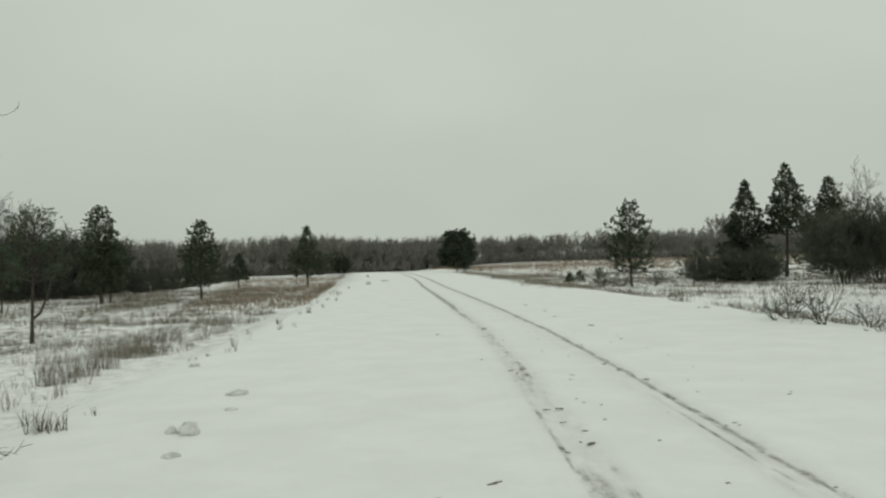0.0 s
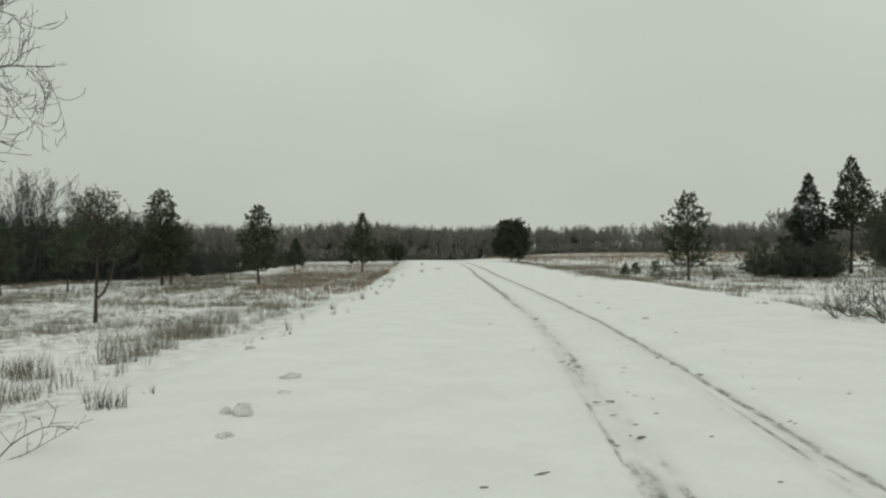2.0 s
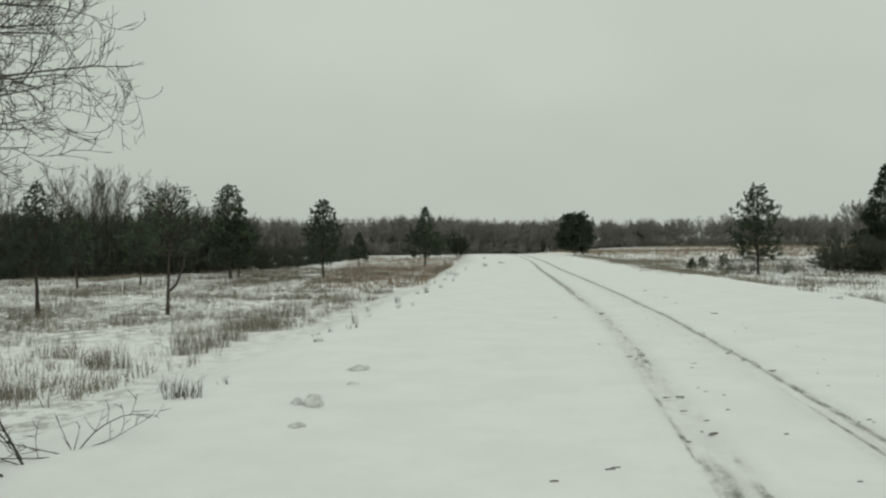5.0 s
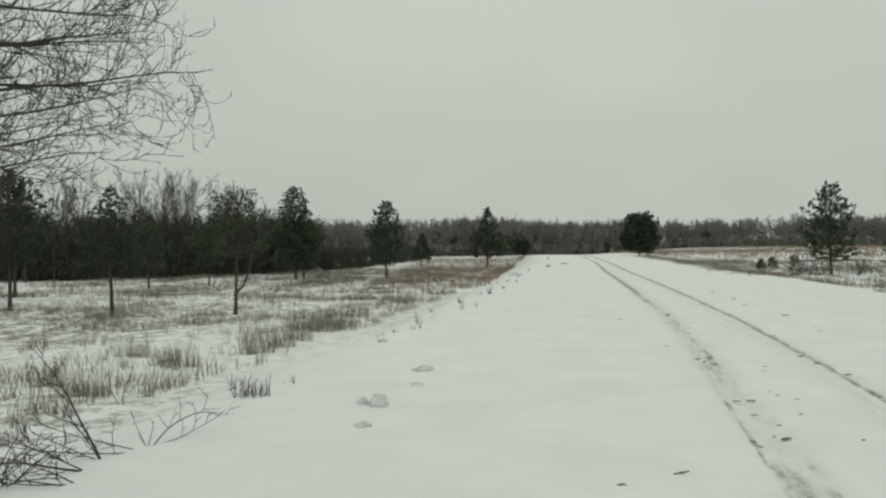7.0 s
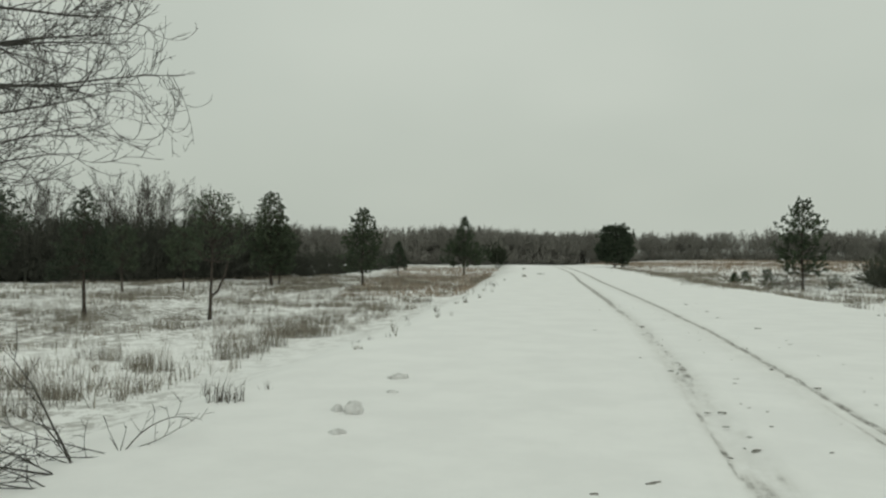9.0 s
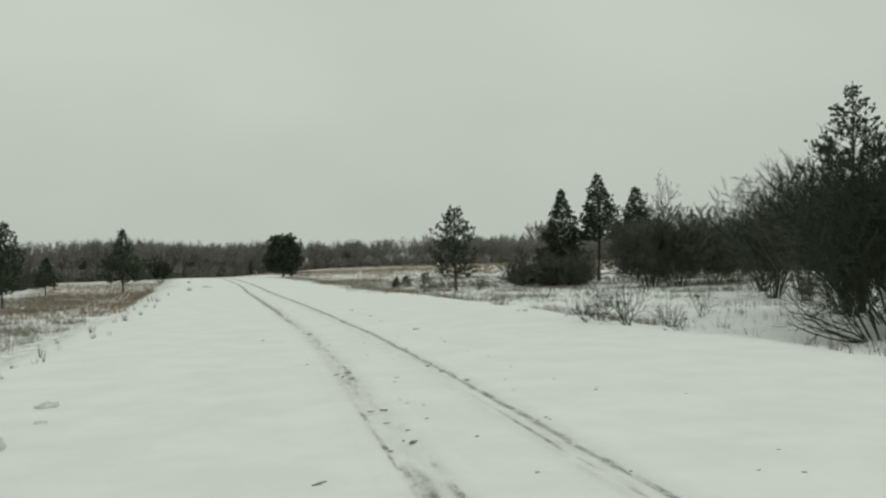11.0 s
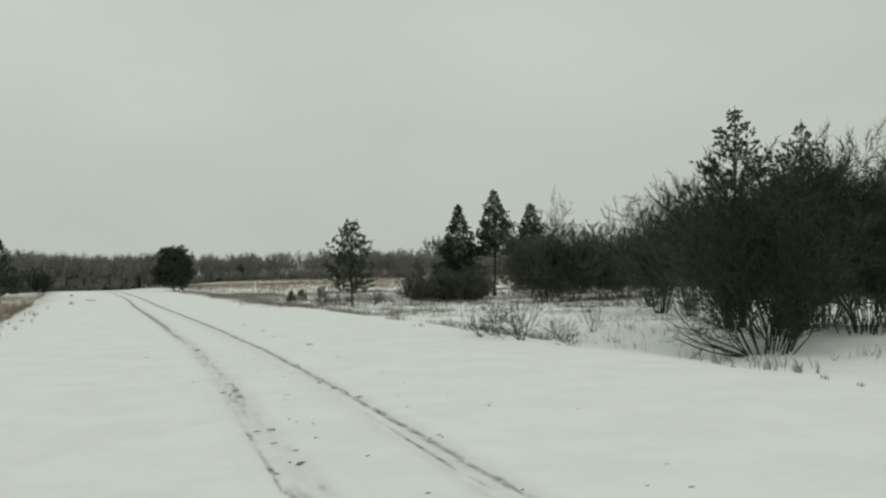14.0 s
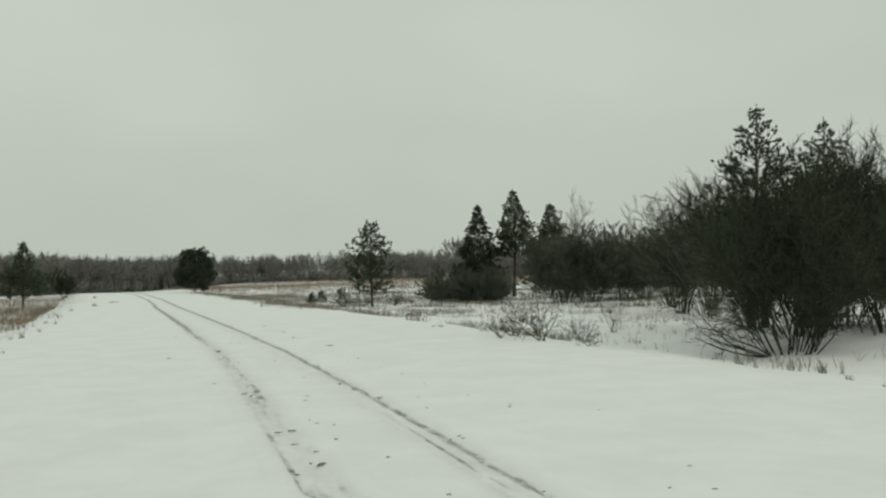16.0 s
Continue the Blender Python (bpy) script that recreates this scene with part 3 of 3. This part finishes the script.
def polar(az, d):
    """Plan place at az degrees right of straight ahead, d metres off."""
    return d * math.sin(radians(az)), d * math.cos(radians(az))


rng = random.Random(7)
spots = []
for k in range(1250):
    az = rng.uniform(-62, -13.0)
    front = float(np.interp(az, [-62, -38, -30, -20.5, -17, -15, -13], [80, 79, 80, 95, 112, 135, 165]))
    d = front + 26 * rng.random() ** 1.3
    x, y = polar(az, d)
    tall = 1.0 + 0.18 * noise.noise((x * 0.06, y * 0.06, 2.0))
    if az > -20.5:
        tall *= 0.5
    spots.append((x, y, (4.2 + 3.2 * rng.random() + 0.06 * (d - front)) * tall * float(np.interp(az, [-62, -22, -13], [0.92, 0.95, 0.95]))))
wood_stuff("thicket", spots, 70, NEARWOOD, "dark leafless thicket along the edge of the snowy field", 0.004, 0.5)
spots = []
for k in range(2050):
    az = rng.uniform(-27, 62) if k < 1800 else rng.uniform(-12, 2)
    front = float(np.interp(az, [-27, -14, -8, -3, 3, 20, 35, 62], [170, 215, 245, 270, 320, 320, 240, 200]))
    d = front + 45 * rng.random() ** 1.4
    x, y = polar(az, d)
    tall = 1.0 + 0.12 * float(ramp(-16, -8, az) * ramp(6, -2, az)) + 0.14 * noise.noise((x * 0.03, y * 0.03, 5.0)) + 0.05 * noise.noise((x * 0.12, y * 0.12, 9.0))
    spots.append((x, y, (9.3 + 1.2 * rng.random() ** 2) * tall * float(np.interp(az, [-27, -14, 0, 10, 62], [0.88, 0.97, 1.0, 1.12, 1.12]))))
wood_stuff("far_woods", spots, 71, FARWOOD, "grey leafless woods along the horizon, paled for haze", 0.006, 0.45)
for k, (az, d, h) in enumerate([(-31.4, 92, 10.2), (-30.4, 90, 9.6), (-29.4, 93, 10.7), (-28.5, 92, 10.3), (-34.5, 88, 9.0), (-36.5, 88, 8.8), (-25.6, 93, 8.8), (-39.5, 86, 8.8)]):
    x, y = polar(az, d)
    bare_tree(x, y, h, 80 + k, TWIG, "tall leafless tree above the thicket", (8, 6, 4), 0.34, 4, least=0.011)


# ---- the leafless tree whose branches hang into view beside the road ----
def spray(geo, rng, pts, r0, r1, level, lengths, spacing):
    """A limb along pts with curved side twigs, turned up at their ends, level by level."""
    n = len(pts) - 1
    geo.tube(pts, [r0 + (r1 - r0) * i / n for i in range(n + 1)], 6 if r0 > 0.02 else (4 if r0 > 0.008 else 3))
    if level >= len(lengths):
        return
    total = sum((pts[i + 1] - pts[i]).length for i in range(n))
    count = int(total / spacing[level])
    for k in range(count):
        s = 0.12 + 0.86 * (k + rng.random()) / count
        i = min(n - 1, int(s * n))
        q = pts[i].lerp(pts[i + 1], s * n - i)
        d = off_axis(rng, (pts[i + 1] - pts[i]).normalized(), rng.uniform(24, 58))
        L = lengths[level] * rng.uniform(0.45, 1.2) * (1.15 - 0.5 * s)
        turn = Vector((rng.gauss(0, 0.12), rng.gauss(0, 0.12), rng.gauss(0.1, 0.13)))
        sub, m = [q], 6 if level == 0 else 5
        for j in range(m):
            d = (d + turn + Vector((rng.gauss(0, 0.05), rng.gauss(0, 0.05), rng.gauss(0, 0.05)))).normalized()
            sub.append(sub[-1] + d * (L / m))
        ra = max(0.0036, (r0 + (r1 - r0) * s) * 0.6)
        spray(geo, rng, sub, ra, max(0.0018, ra * 0.3), level + 1, lengths, spacing)


def roadside_tree():
    rng = random.Random(5)
    e = thing("roadside_tree", -6.3, 5.0, "leafless tree with long curved twigs overhanging the road's edge", "tree", sink=0.1)
    trunk = Geo()
    trunk.tube([Vector((0, 0, 0)), Vector((0.1, 0.06, 1.4)), Vector((0.05, 0.2, 2.8)), Vector((-0.1, 0.2, 4.4)), Vector((-0.1, 0.3, 6.4))], [0.17, 0.13, 0.11, 0.08, 0.03], 9)
    bole = part("trunk", trunk, BRANCH, e, "", True)
    # heading, length and rise of each limb from its root height, and how far it sags between
    for z, az, L, rise, sag in ((3.2, 65, 2.75, 0.05, 0.1), (3.75, 55, 2.9, -0.3, 0.12), (3.3, 58, 2.7, -0.05, 0.15), (2.55, 55, 3.2, 0.55, -0.02), (2.45, 57, 2.65, 0.4, 0.1), (2.45, 58, 2.55, 0.1, 0.22),
                                (2.35, 62, 2.4, -0.05, 0.25), (2.5, 70, 2.3, 0.0, 0.2), (2.2, 74, 2.0, -0.15, 0.18), (4.2, 66, 2.5, -0.5, 0.1), (2.9, 50, 2.9, 0.1, 0.1), (3.1, 68, 2.3, 0.1, 0.1),
                                (4.4, 60, 2.6, -0.3, 0.1), (2.7, 76, 1.9, -0.4, 0.1), (2.3, 80, 1.7, -0.3, 0.1), (4.9, 58, 2.2, 0.2, 0.1), (5.2, 70, 2.0, 0.3, 0.1), (3.6, 80, 1.9, -0.1, 0.1),
                                (4.0, 200, 2.5, 1.0, 0.1), (4.6, 280, 2.4, 1.0, 0.1), (3.6, 140, 2.0, 0.8, 0.1)):
        limb = Geo()
        a, side = radians(az), rng.gauss(0, 0.08)
        ahead, across = Vector((math.sin(a), math.cos(a), 0)), Vector((math.cos(a), -math.sin(a), 0))
        pts = []
        for i in range(10):
            f = i / 9
            pts.append(Vector((0.0, 0.2, z + 0.88)) + ahead * (L * f) + across * (side * math.sin(4 * f) + rng.gauss(0, 0.018)) + Vector((0, 0, rise * f ** 1.3 - sag * math.sin(math.pi * min(1, f * 1.1)) + rng.gauss(0, 0.012))))
        spray(limb, rng, pts, 0.026 if L > 2.6 else 0.018, 0.0028, 0, (0.85, 0.42, 0.16), (0.15, 0.1, 0.15))
        part("limb", limb, BRANCH, bole)
    return e


roadside_tree()


def twig_shrub(x, y, seed, label, n, reach, r=0.009, rise=0.5, toward=None, kids=(5, 3), name="low_shrub", mat=None):
    rng = random.Random(seed)
    e = thing(name, x, y, label, "shrub", "low shrubs", sink=0.02)
    for k in range(n):
        g = Geo()
        az = rng.uniform(0, 2 * math.pi) if toward is None else radians(toward + rng.gauss(0, 32))
        d = Vector((math.sin(az), math.cos(az), rise * rng.uniform(0.5, 1.7))).normalized()
        p = Vector((rng.gauss(0, 0.06), rng.gauss(0, 0.06), 0))
        grow(g, rng, p, d, reach * rng.uniform(0.6, 1.1), r, 0, kids, (45, 45), (0.5, 0.5), 0.13, 0.02, 0.6, 0.0025)
        part("stem", g, mat or TWIG, e)
    return e


LOW = "low leafless shrub with bent twigs in the snow"
def leaning_shrub(x, y, seed, stems, label):
    """Bent stems out of one foot; each has a heading, a length, a rise, a bend partway along and a stoutness."""
    rng = random.Random(seed)
    e = thing("low_shrub", x, y, label, "shrub", "low shrubs", sink=0.02)
    for az, L, rise, bend, r in stems:
        g = Geo()
        a = radians(az)
        d = Vector((math.sin(a), math.cos(a), rise)).normalized()
        pts = [Vector((rng.gauss(0, 0.02), rng.gauss(0, 0.02), 0))]
        for i in range(9):
            d = (d + Vector((rng.gauss(0, 0.05), rng.gauss(0, 0.05), rng.gauss(0, 0.04) + bend))).normalized()
            pts.append(pts[-1] + d * (L / 9))
            pts[-1].z = max(pts[-1].z, 0.015)
        spray(g, rng, pts, r, 0.0025, 0, (0.34 * min(1.0, L), 0.13), (0.16, 0.11))
        part("stem", g, BRANCH, e)
    return e


leaning_shrub(-3.74, 5.56, 101, [(-118, 1.0, 2.6, -0.17, 0.012), (-95, 0.6, 0.35, 0.0, 0.005), (-112, 0.6, 1.6, -0.02, 0.005)], LOW)
leaning_shrub(-3.63, 5.98, 102, [(22, 0.85, 1.3, -0.14, 0.007), (25, 0.8, 0.12, 0.0, 0.004), (-60, 0.35, 0.9, 0.0, 0.004), (10, 0.22, 2.0, 0.0, 0.005)], LOW)
leaning_shrub(-3.62, 5.87, 103, [(-140, 1.15, 0.12, 0.01, 0.006), (-120, 0.9, 0.25, 0.0, 0.005)], LOW)
leaning_shrub(-3.66, 5.25, 104, [(-125, 0.9, 0.4, -0.05, 0.009), (-110, 0.8, 0.7, -0.05, 0.006), (-90, 0.7, 0.3, 0.0, 0.005)], LOW)
leaning_shrub(-3.5, 4.95, 113, [(-125, 0.7, 0.12, 0.02, 0.006), (-145, 0.6, 0.3, -0.02, 0.007), (-100, 0.6, 0.5, -0.04, 0.006)], LOW)
leaning_shrub(-3.95, 4.85, 114, [(k * 36, 0.45 + 0.05 * (k % 4), 0.5 + 0.25 * (k % 3), -0.04, 0.006) for k in range(10)], "tangled leafless shrub half buried in the snow")
leaning_shrub(-4.3, 5.2, 115, [(k * 45 + 20, 0.5 + 0.06 * (k % 3), 0.6 + 0.2 * (k % 3), -0.04, 0.005) for k in range(8)], "tangled leafless shrub half buried in the snow")
twig_shrub(8.47, 19.4, 105, LOW, 9, 1.15, 0.016, 1.4, None, (8, 4), mat=DARK)
twig_shrub(8.61, 21.4, 106, LOW, 10, 0.95, 0.011, 0.9, None, (7, 4), mat=DARK)
twig_shrub(15.0, 27.9, 107, LOW, 8, 1.1, 0.012, 1.5, None, (6, 3))
twig_shrub(9.35, 18.6, 116, LOW, 5, 0.55, 0.007, 0.7, None, (6, 3), mat=DARK)
twig_shrub(10.9, 21.9, 117, LOW, 6, 0.75, 0.008, 1.6, None, (6, 4), mat=DARK)
twig_shrub(11.9, 24.6, 118, LOW, 6, 0.8, 0.008, 1.8, None, (6, 4), mat=DARK)
twig_shrub(7.9, 20.6, 119, LOW, 7, 0.8, 0.009, 0.9, None, (7, 4), mat=DARK)
twig_shrub(8.8, 17.3, 108, LOW, 5, 0.6, 0.009, 0.4, None, (5, 3))
twig_shrub(12.4, 15.9, 109, "dead branches leaning out of a bush onto the snow", 5, 2.6, 0.022, 0.28, -75, (7, 4), name="fallen_branch", mat=DARK)
twig_shrub(12.6, 68.0, 111, "brown scrub round the foot of a pine", 14, 1.6, 0.02, 0.8, None, (8, 5), mat=SCRUB)
twig_shrub(16.6, 67.2, 112, "brown scrub round the foot of a pine", 14, 1.8, 0.02, 0.8, None, (8, 5), mat=SCRUB)
twig_shrub(13.9, 66.6, 110, "brown scrub round the foot of a pine", 16, 2.4, 0.02, 0.7, None, (8, 5))


# ---- dry grass ----
def tussock(x, y, h, wide, seed, mat=None, n=None, label="tussock of tall dry brown grass standing in snow"):
    rng = random.Random(seed)
    g = Geo()
    z0 = float(ground_z(x, y)) - 0.05
    for k in range(n or int(150 * wide + 40)):
        a, r = rng.uniform(0, 6.28), wide * 0.5 * rng.random() ** 0.6
        p = Vector((math.cos(a) * r, math.sin(a) * r * 0.7, 0))
        d = Vector((rng.gauss(0, 0.16), rng.gauss(0, 0.16), 1)).normalized()
        sd = Vector((math.cos(a * 3), math.sin(a * 3), 0))
        L = h * rng.uniform(0.45, 1.1)
        g.blade(p, d, L, rng.uniform(0.005, 0.012), sd, Vector((rng.gauss(0, 0.14) * L, rng.gauss(0, 0.14) * L, -0.05 * L)))
    ob = new("grass_tussock", g.mesh("grass_tussock", mat or STRAW))
    ob.location = (x, y, z0)
    return tagged(ob, label, "grass", "tussocks of dry grass")


for k, (x, y, h, w) in enumerate([(-8.61, 19.1, 0.9, 0.9), (-9.0, 16.2, 0.66, 0.9), (-9.6, 16.6, 0.6, 0.8), (-3.83, 8.3, 0.33, 0.42), (-8.68, 21.9, 0.85, 0.9), (-8.9, 12.9, 0.6, 1.1),
                                  (-8.4, 11.2, 0.5, 0.8), (-9.5, 29.9, 0.75, 1.2), (-14.4, 26.9, 0.6, 1.2), (-9.0, 24.2, 0.8, 0.9), (-9.4, 26.6, 0.8, 1.0), (-8.5, 20.3, 0.7, 0.7),
                                  (-3.95, 13.7, 0.14, 0.18), (-10.5, 14.0, 0.5, 0.9), (-11.2, 18.0, 0.6, 1.0), (9.1, 9.3, 0.13, 0.16), (9.8, 10.7, 0.15, 0.16), (10.4, 12.0, 0.3, 0.2),
                                  (9.6, 24.5, 0.5, 0.5), (10.2, 30.0, 0.5, 0.7), (9.4, 34.5, 0.45, 0.8), (8.3, 27.2, 0.14, 0.25), (-19.3, 29.6, 0.45, 2.2), (-15.6, 30.2, 0.4, 1.6), (-4.6, 29.3, 0.22, 0.2), (-4.95, 29.6, 0.2, 0.16), (-4.1, 21.4, 0.16, 0.06),
                                  (-5.7, 42.5, 0.2, 0.2), (-6.55, 74.7, 0.4, 0.4), (-10.3, 117.7, 0.4, 0.5), (-4.24, 17.25, 0.4, 0.05), (-3.91, 16.1, 0.3, 0.03), (-4.6, 33.0, 0.25, 0.12)]):
    tussock(x, y, h, w, 200 + k, STRAW if k != 3 else STALK, n=int(170 * w + 4))


rng = random.Random(31)
for k in range(26):  # rough tufts along the crest of the bank
    y = 9 + 52 * rng.random() ** 1.3
    x = float(road_mid(y)) - 5.5 - 2.0 * float(ramp(35, 110, y)) - rng.uniform(-0.2, 1.3)
    tussock(x, y, rng.uniform(0.1, 0.28) * (1 + 0.01 * y), rng.uniform(0.06, 0.25), 700 + k, STALK, n=rng.randrange(5, 26), label="few short dead stalks on the snowy bank")


def grass_stuff(name, n, seed, mat, label, where, height, width):
    """Thin scattered stalks: where(rng) gives a place and a thickness of growth."""
    rng = random.Random(seed)
    g = Geo()
    made = 0
    while made < n:
        x, y, keep = where(rng)
        if rng.random() > keep:
            continue
        made += 1
        z = float(ground_z(x, y)) + rough_z(x, y) - 0.03
        cx, cy, wide = x, y, 0.05 + 0.0045 * max(0.0, y - 20)
        for k in range(rng.randrange(3, 7) if y < 60 else rng.randrange(6, 11)):
            a = rng.uniform(0, 6.28)
            d = Vector((rng.gauss(0, 0.3), rng.gauss(0, 0.3), 1)).normalized()
            L = height * rng.uniform(0.4, 1.25)
            g.blade(Vector((cx + rng.gauss(0, wide), cy + rng.gauss(0, wide), z)), d, L, width * rng.uniform(0.6, 1.3), Vector((math.cos(a), math.sin(a), 0)),
                    Vector((rng.gauss(0, 0.2) * L, rng.gauss(0, 0.2) * L, -0.08 * L)))
    return tagged(new(name, g.mesh(name, mat)), label, "grass", kind="stuff")


def clumpy(x, y, scale, seed):
    return noise.noise((x * scale, y * scale, seed)) + 0.5 * noise.noise((x * scale * 2.7, y * scale * 2.7, seed + 3))


def near_left(rng):
    y = 4 + 41 * rng.random() ** 1.2
    u = -9.2 - 24 * rng.random() ** 1.2
    x = u + float(road_mid(y))
    edge = math.exp(-((-u - 10.6) / 1.5) ** 2)
    return x, y, min(1.0, max(0.02, 0.06 + 0.3 * float(ramp(17, 10, y)) + 0.45 * edge * float(ramp(9, 16, y)) * min(1.0, max(0.0, 0.35 + 1.6 * clumpy(x, y, 0.55, 12.0))) + 1.2 * (clumpy(x, y, 0.3, 1.0) - 0.12)))


def mid_left(rng):
    y = 40 + 60 * rng.random()
    u = -9.6 - 34 * rng.random() ** 1.1
    x = u + float(road_mid(y))
    return x, y, min(1.0, max(0.02, 0.12 + 1.3 * clumpy(x, y, 0.2, 4.0)))


def far_left(rng):
    y = 52 + 116 * rng.random() ** 1.2
    u = -5.4 - 2.4 * float(ramp(35, 110, y)) - 2.3 - (2.5 + 0.11 * y) * rng.random()
    x = u + float(road_mid(y))
    return x, y, min(1.0, max(0.2, 0.7 + 0.6 * clumpy(x, y, 0.1, 6.0)))


def near_right(rng):
    y = 7 + 55 * rng.random()
    u = 8.4 + 26 * rng.random() ** 1.2
    x = u + float(road_mid(y))
    return x, y, min(1.0, max(0.01, 0.05 + 0.8 * (clumpy(x, y, 0.25, 2.0) - 0.15) + 0.4 * math.exp(-((u - 9.8) / 1.2) ** 2) * float(ramp(40, 55, y))))


def mid_right(rng):
    y = 45 + 75 * rng.random()
    u = 9.6 + 45 * rng.random() ** 1.2
    x = u + float(road_mid(y))
    return x, y, min(1.0, max(0.03, 0.2 + 0.9 * clumpy(x, y, 0.13, 8.0)))


def verge_right(rng):
    y = 48 + 90 * rng.random()
    u = 7.4 + 1.4 * float(ramp(25, 110, y)) + rng.gauss(0, 0.6)
    x = u + float(road_mid(y))
    return x, y, min(1.0, max(0.1, 0.5 + 0.9 * clumpy(x, y, 0.12, 3.0)))


def far_right(rng):
    y = 60 + 230 * rng.random() ** 0.7
    x = float(road_mid(min(y, 200))) + 12 + (40 + 0.42 * y) * rng.random()
    far = float(ramp(120, 170, math.hypot(x, y)))
    return x, y, min(1.0, max(0.0, 0.0 + 0.8 * far + (1 - far) * (1.0 * noise.noise((x * 0.015, y * 0.05, 7.0)) + 0.5 * noise.noise((x * 0.1, y * 0.2, 1.0)))))


grass_stuff("dry_grass", 6400, 301, STRAW, "dry brown grass poking through the snow of the field", near_left, 0.42, 0.012)
grass_stuff("dry_grass", 4300, 302, STRAW, "dry brown grass poking through the snow of the field", mid_left, 0.45, 0.025)
grass_stuff("rusty_grass", 1150, 303, RUST, "rust-brown dry grass along the road bank", far_left, 0.5, 0.04)
grass_stuff("dry_grass", 2300, 304, STRAW, "sparse dry stalks poking through the snow", near_right, 0.34, 0.012)
grass_stuff("dry_grass", 3600, 307, STRAW, "dry stalks and weeds in the snowy field", mid_right, 0.4, 0.03)
grass_stuff("dry_grass", 700, 305, STRAW, "dry grass along the verge of the road", verge_right, 0.3, 0.03)
grass_stuff("rusty_grass", 5200, 306, RUST, "rust-brown reeds in the distant snowy field", far_right, 0.7, 0.06)


# ---- on the road: lumps of snow and frozen soil ----
def lump(x, y, wide, tall, seed, mat, name, label, category, group, seg=3, slim=0.7):
    rng = random.Random(seed)
    bm = bmesh.new()
    bmesh.ops.create_icosphere(bm, subdivisions=seg, radius=0.5)
    off = Vector((rng.uniform(0, 50), rng.uniform(0, 50), 0))
    for v in bm.verts:
        k = max(0.25, 1 + (0.3 if slim > 0.5 else 1.1) * noise.noise(v.co * 2.6 + off) + 0.4 * noise.noise(v.co * 7 + off))
        v.co = Vector((v.co.x * wide * k, v.co.y * wide * slim * k, v.co.z * tall * 1.4 * k))
    me = bpy.data.meshes.new(name)
    bm.to_mesh(me)
    bm.free()
    me.polygons.foreach_set("use_smooth", [True] * len(me.polygons))
    me.materials.append(mat)
    ob = new(name, me)
    ob.matrix_world = pose(x, y, float(ground_z(x, y)) + rough_z(x, y) + 0.1 * tall, 0, 0, rng.uniform(0, 360) if seg == 3 else rng.gauss(10, 25))
    return tagged(ob, label, category, group)


for k, (x, y, w, t) in enumerate([(-2.36, 7.98, 0.27, 0.14), (-2.55, 8.04, 0.15, 0.07), (-2.5, 10.38, 0.28, 0.07), (-2.23, 7.03, 0.2, 0.035), (-2.29, 9.24, 0.14, 0.03)]):
    lump(x, y, w, t, 400 + k, LUMP, "snow_lump", "crusted lump of snow lying on the road", "snow lump", "snow lumps")


CLOD = "clod of frozen soil or snow thrown up beside the wheel ruts"
# (0.31, 5.9) and (0.36, 5.95) are pale snow lumps, drawn in soil colour
CLODS = [(1.10, 12.25, 0.13), (0.93, 12.1, 0.1), (1.18, 8.86, 0.12), (1.03, 8.8, 0.1), (2.36, 12.7, 0.1), (2.4, 11.9, 0.08), (1.24, 7.7, 0.06), (1.2, 7.15, 0.11), (1.7, 11.5, 0.1),
         (1.48, 9.22, 0.05), (1.1, 8.1, 0.08), (0.31, 5.9, 0.1), (3.48, 20.3, 0.2), (3.44, 16.7, 0.1), (0.92, 20.14, 0.16), (3.15, 26.8, 0.2), (2.94, 30.9, 0.2), (1.78, 7.2, 0.07),
         (3.87, 9.65, 0.06), (-6.1, 89.8, 0.9), (-6.54, 74.7, 0.5), (-0.06, 5.55, 0.09), (0.36, 5.95, 0.1), (3.1, 24.0, 0.14), (3.8, 9.5, 0.05), (2.86, 9.75, 0.06), (4.6, 8.8, 0.05),
         (2.55, 10.9, 0.12), (2.67, 7.9, 0.1), (3.4, 5.4, 0.05), (-0.13, 18.7, 0.12), (8.06, 27.2, 0.25)]
for k, (x, y, w) in enumerate(CLODS):
    lump(x, y, 0.75 * w, 0.1 * w, 500 + k, SOIL, "soil_snow_clod", CLOD, "soil clod", "clods on the road", 2, 0.4)
rng = random.Random(17)
for k in range(60):
    y = 5 + 28 * rng.random() ** 1.3
    x = float(road_mid(y)) + rng.choice((-0.73, 0.73, 0.0, 1.8)) + rng.gauss(0, 0.3)
    lump(x, y, rng.uniform(0.02, 0.05), 0.008, 600 + k, SOIL, "soil_snow_clod", CLOD, "soil clod", "clods on the road", 2, 0.4)
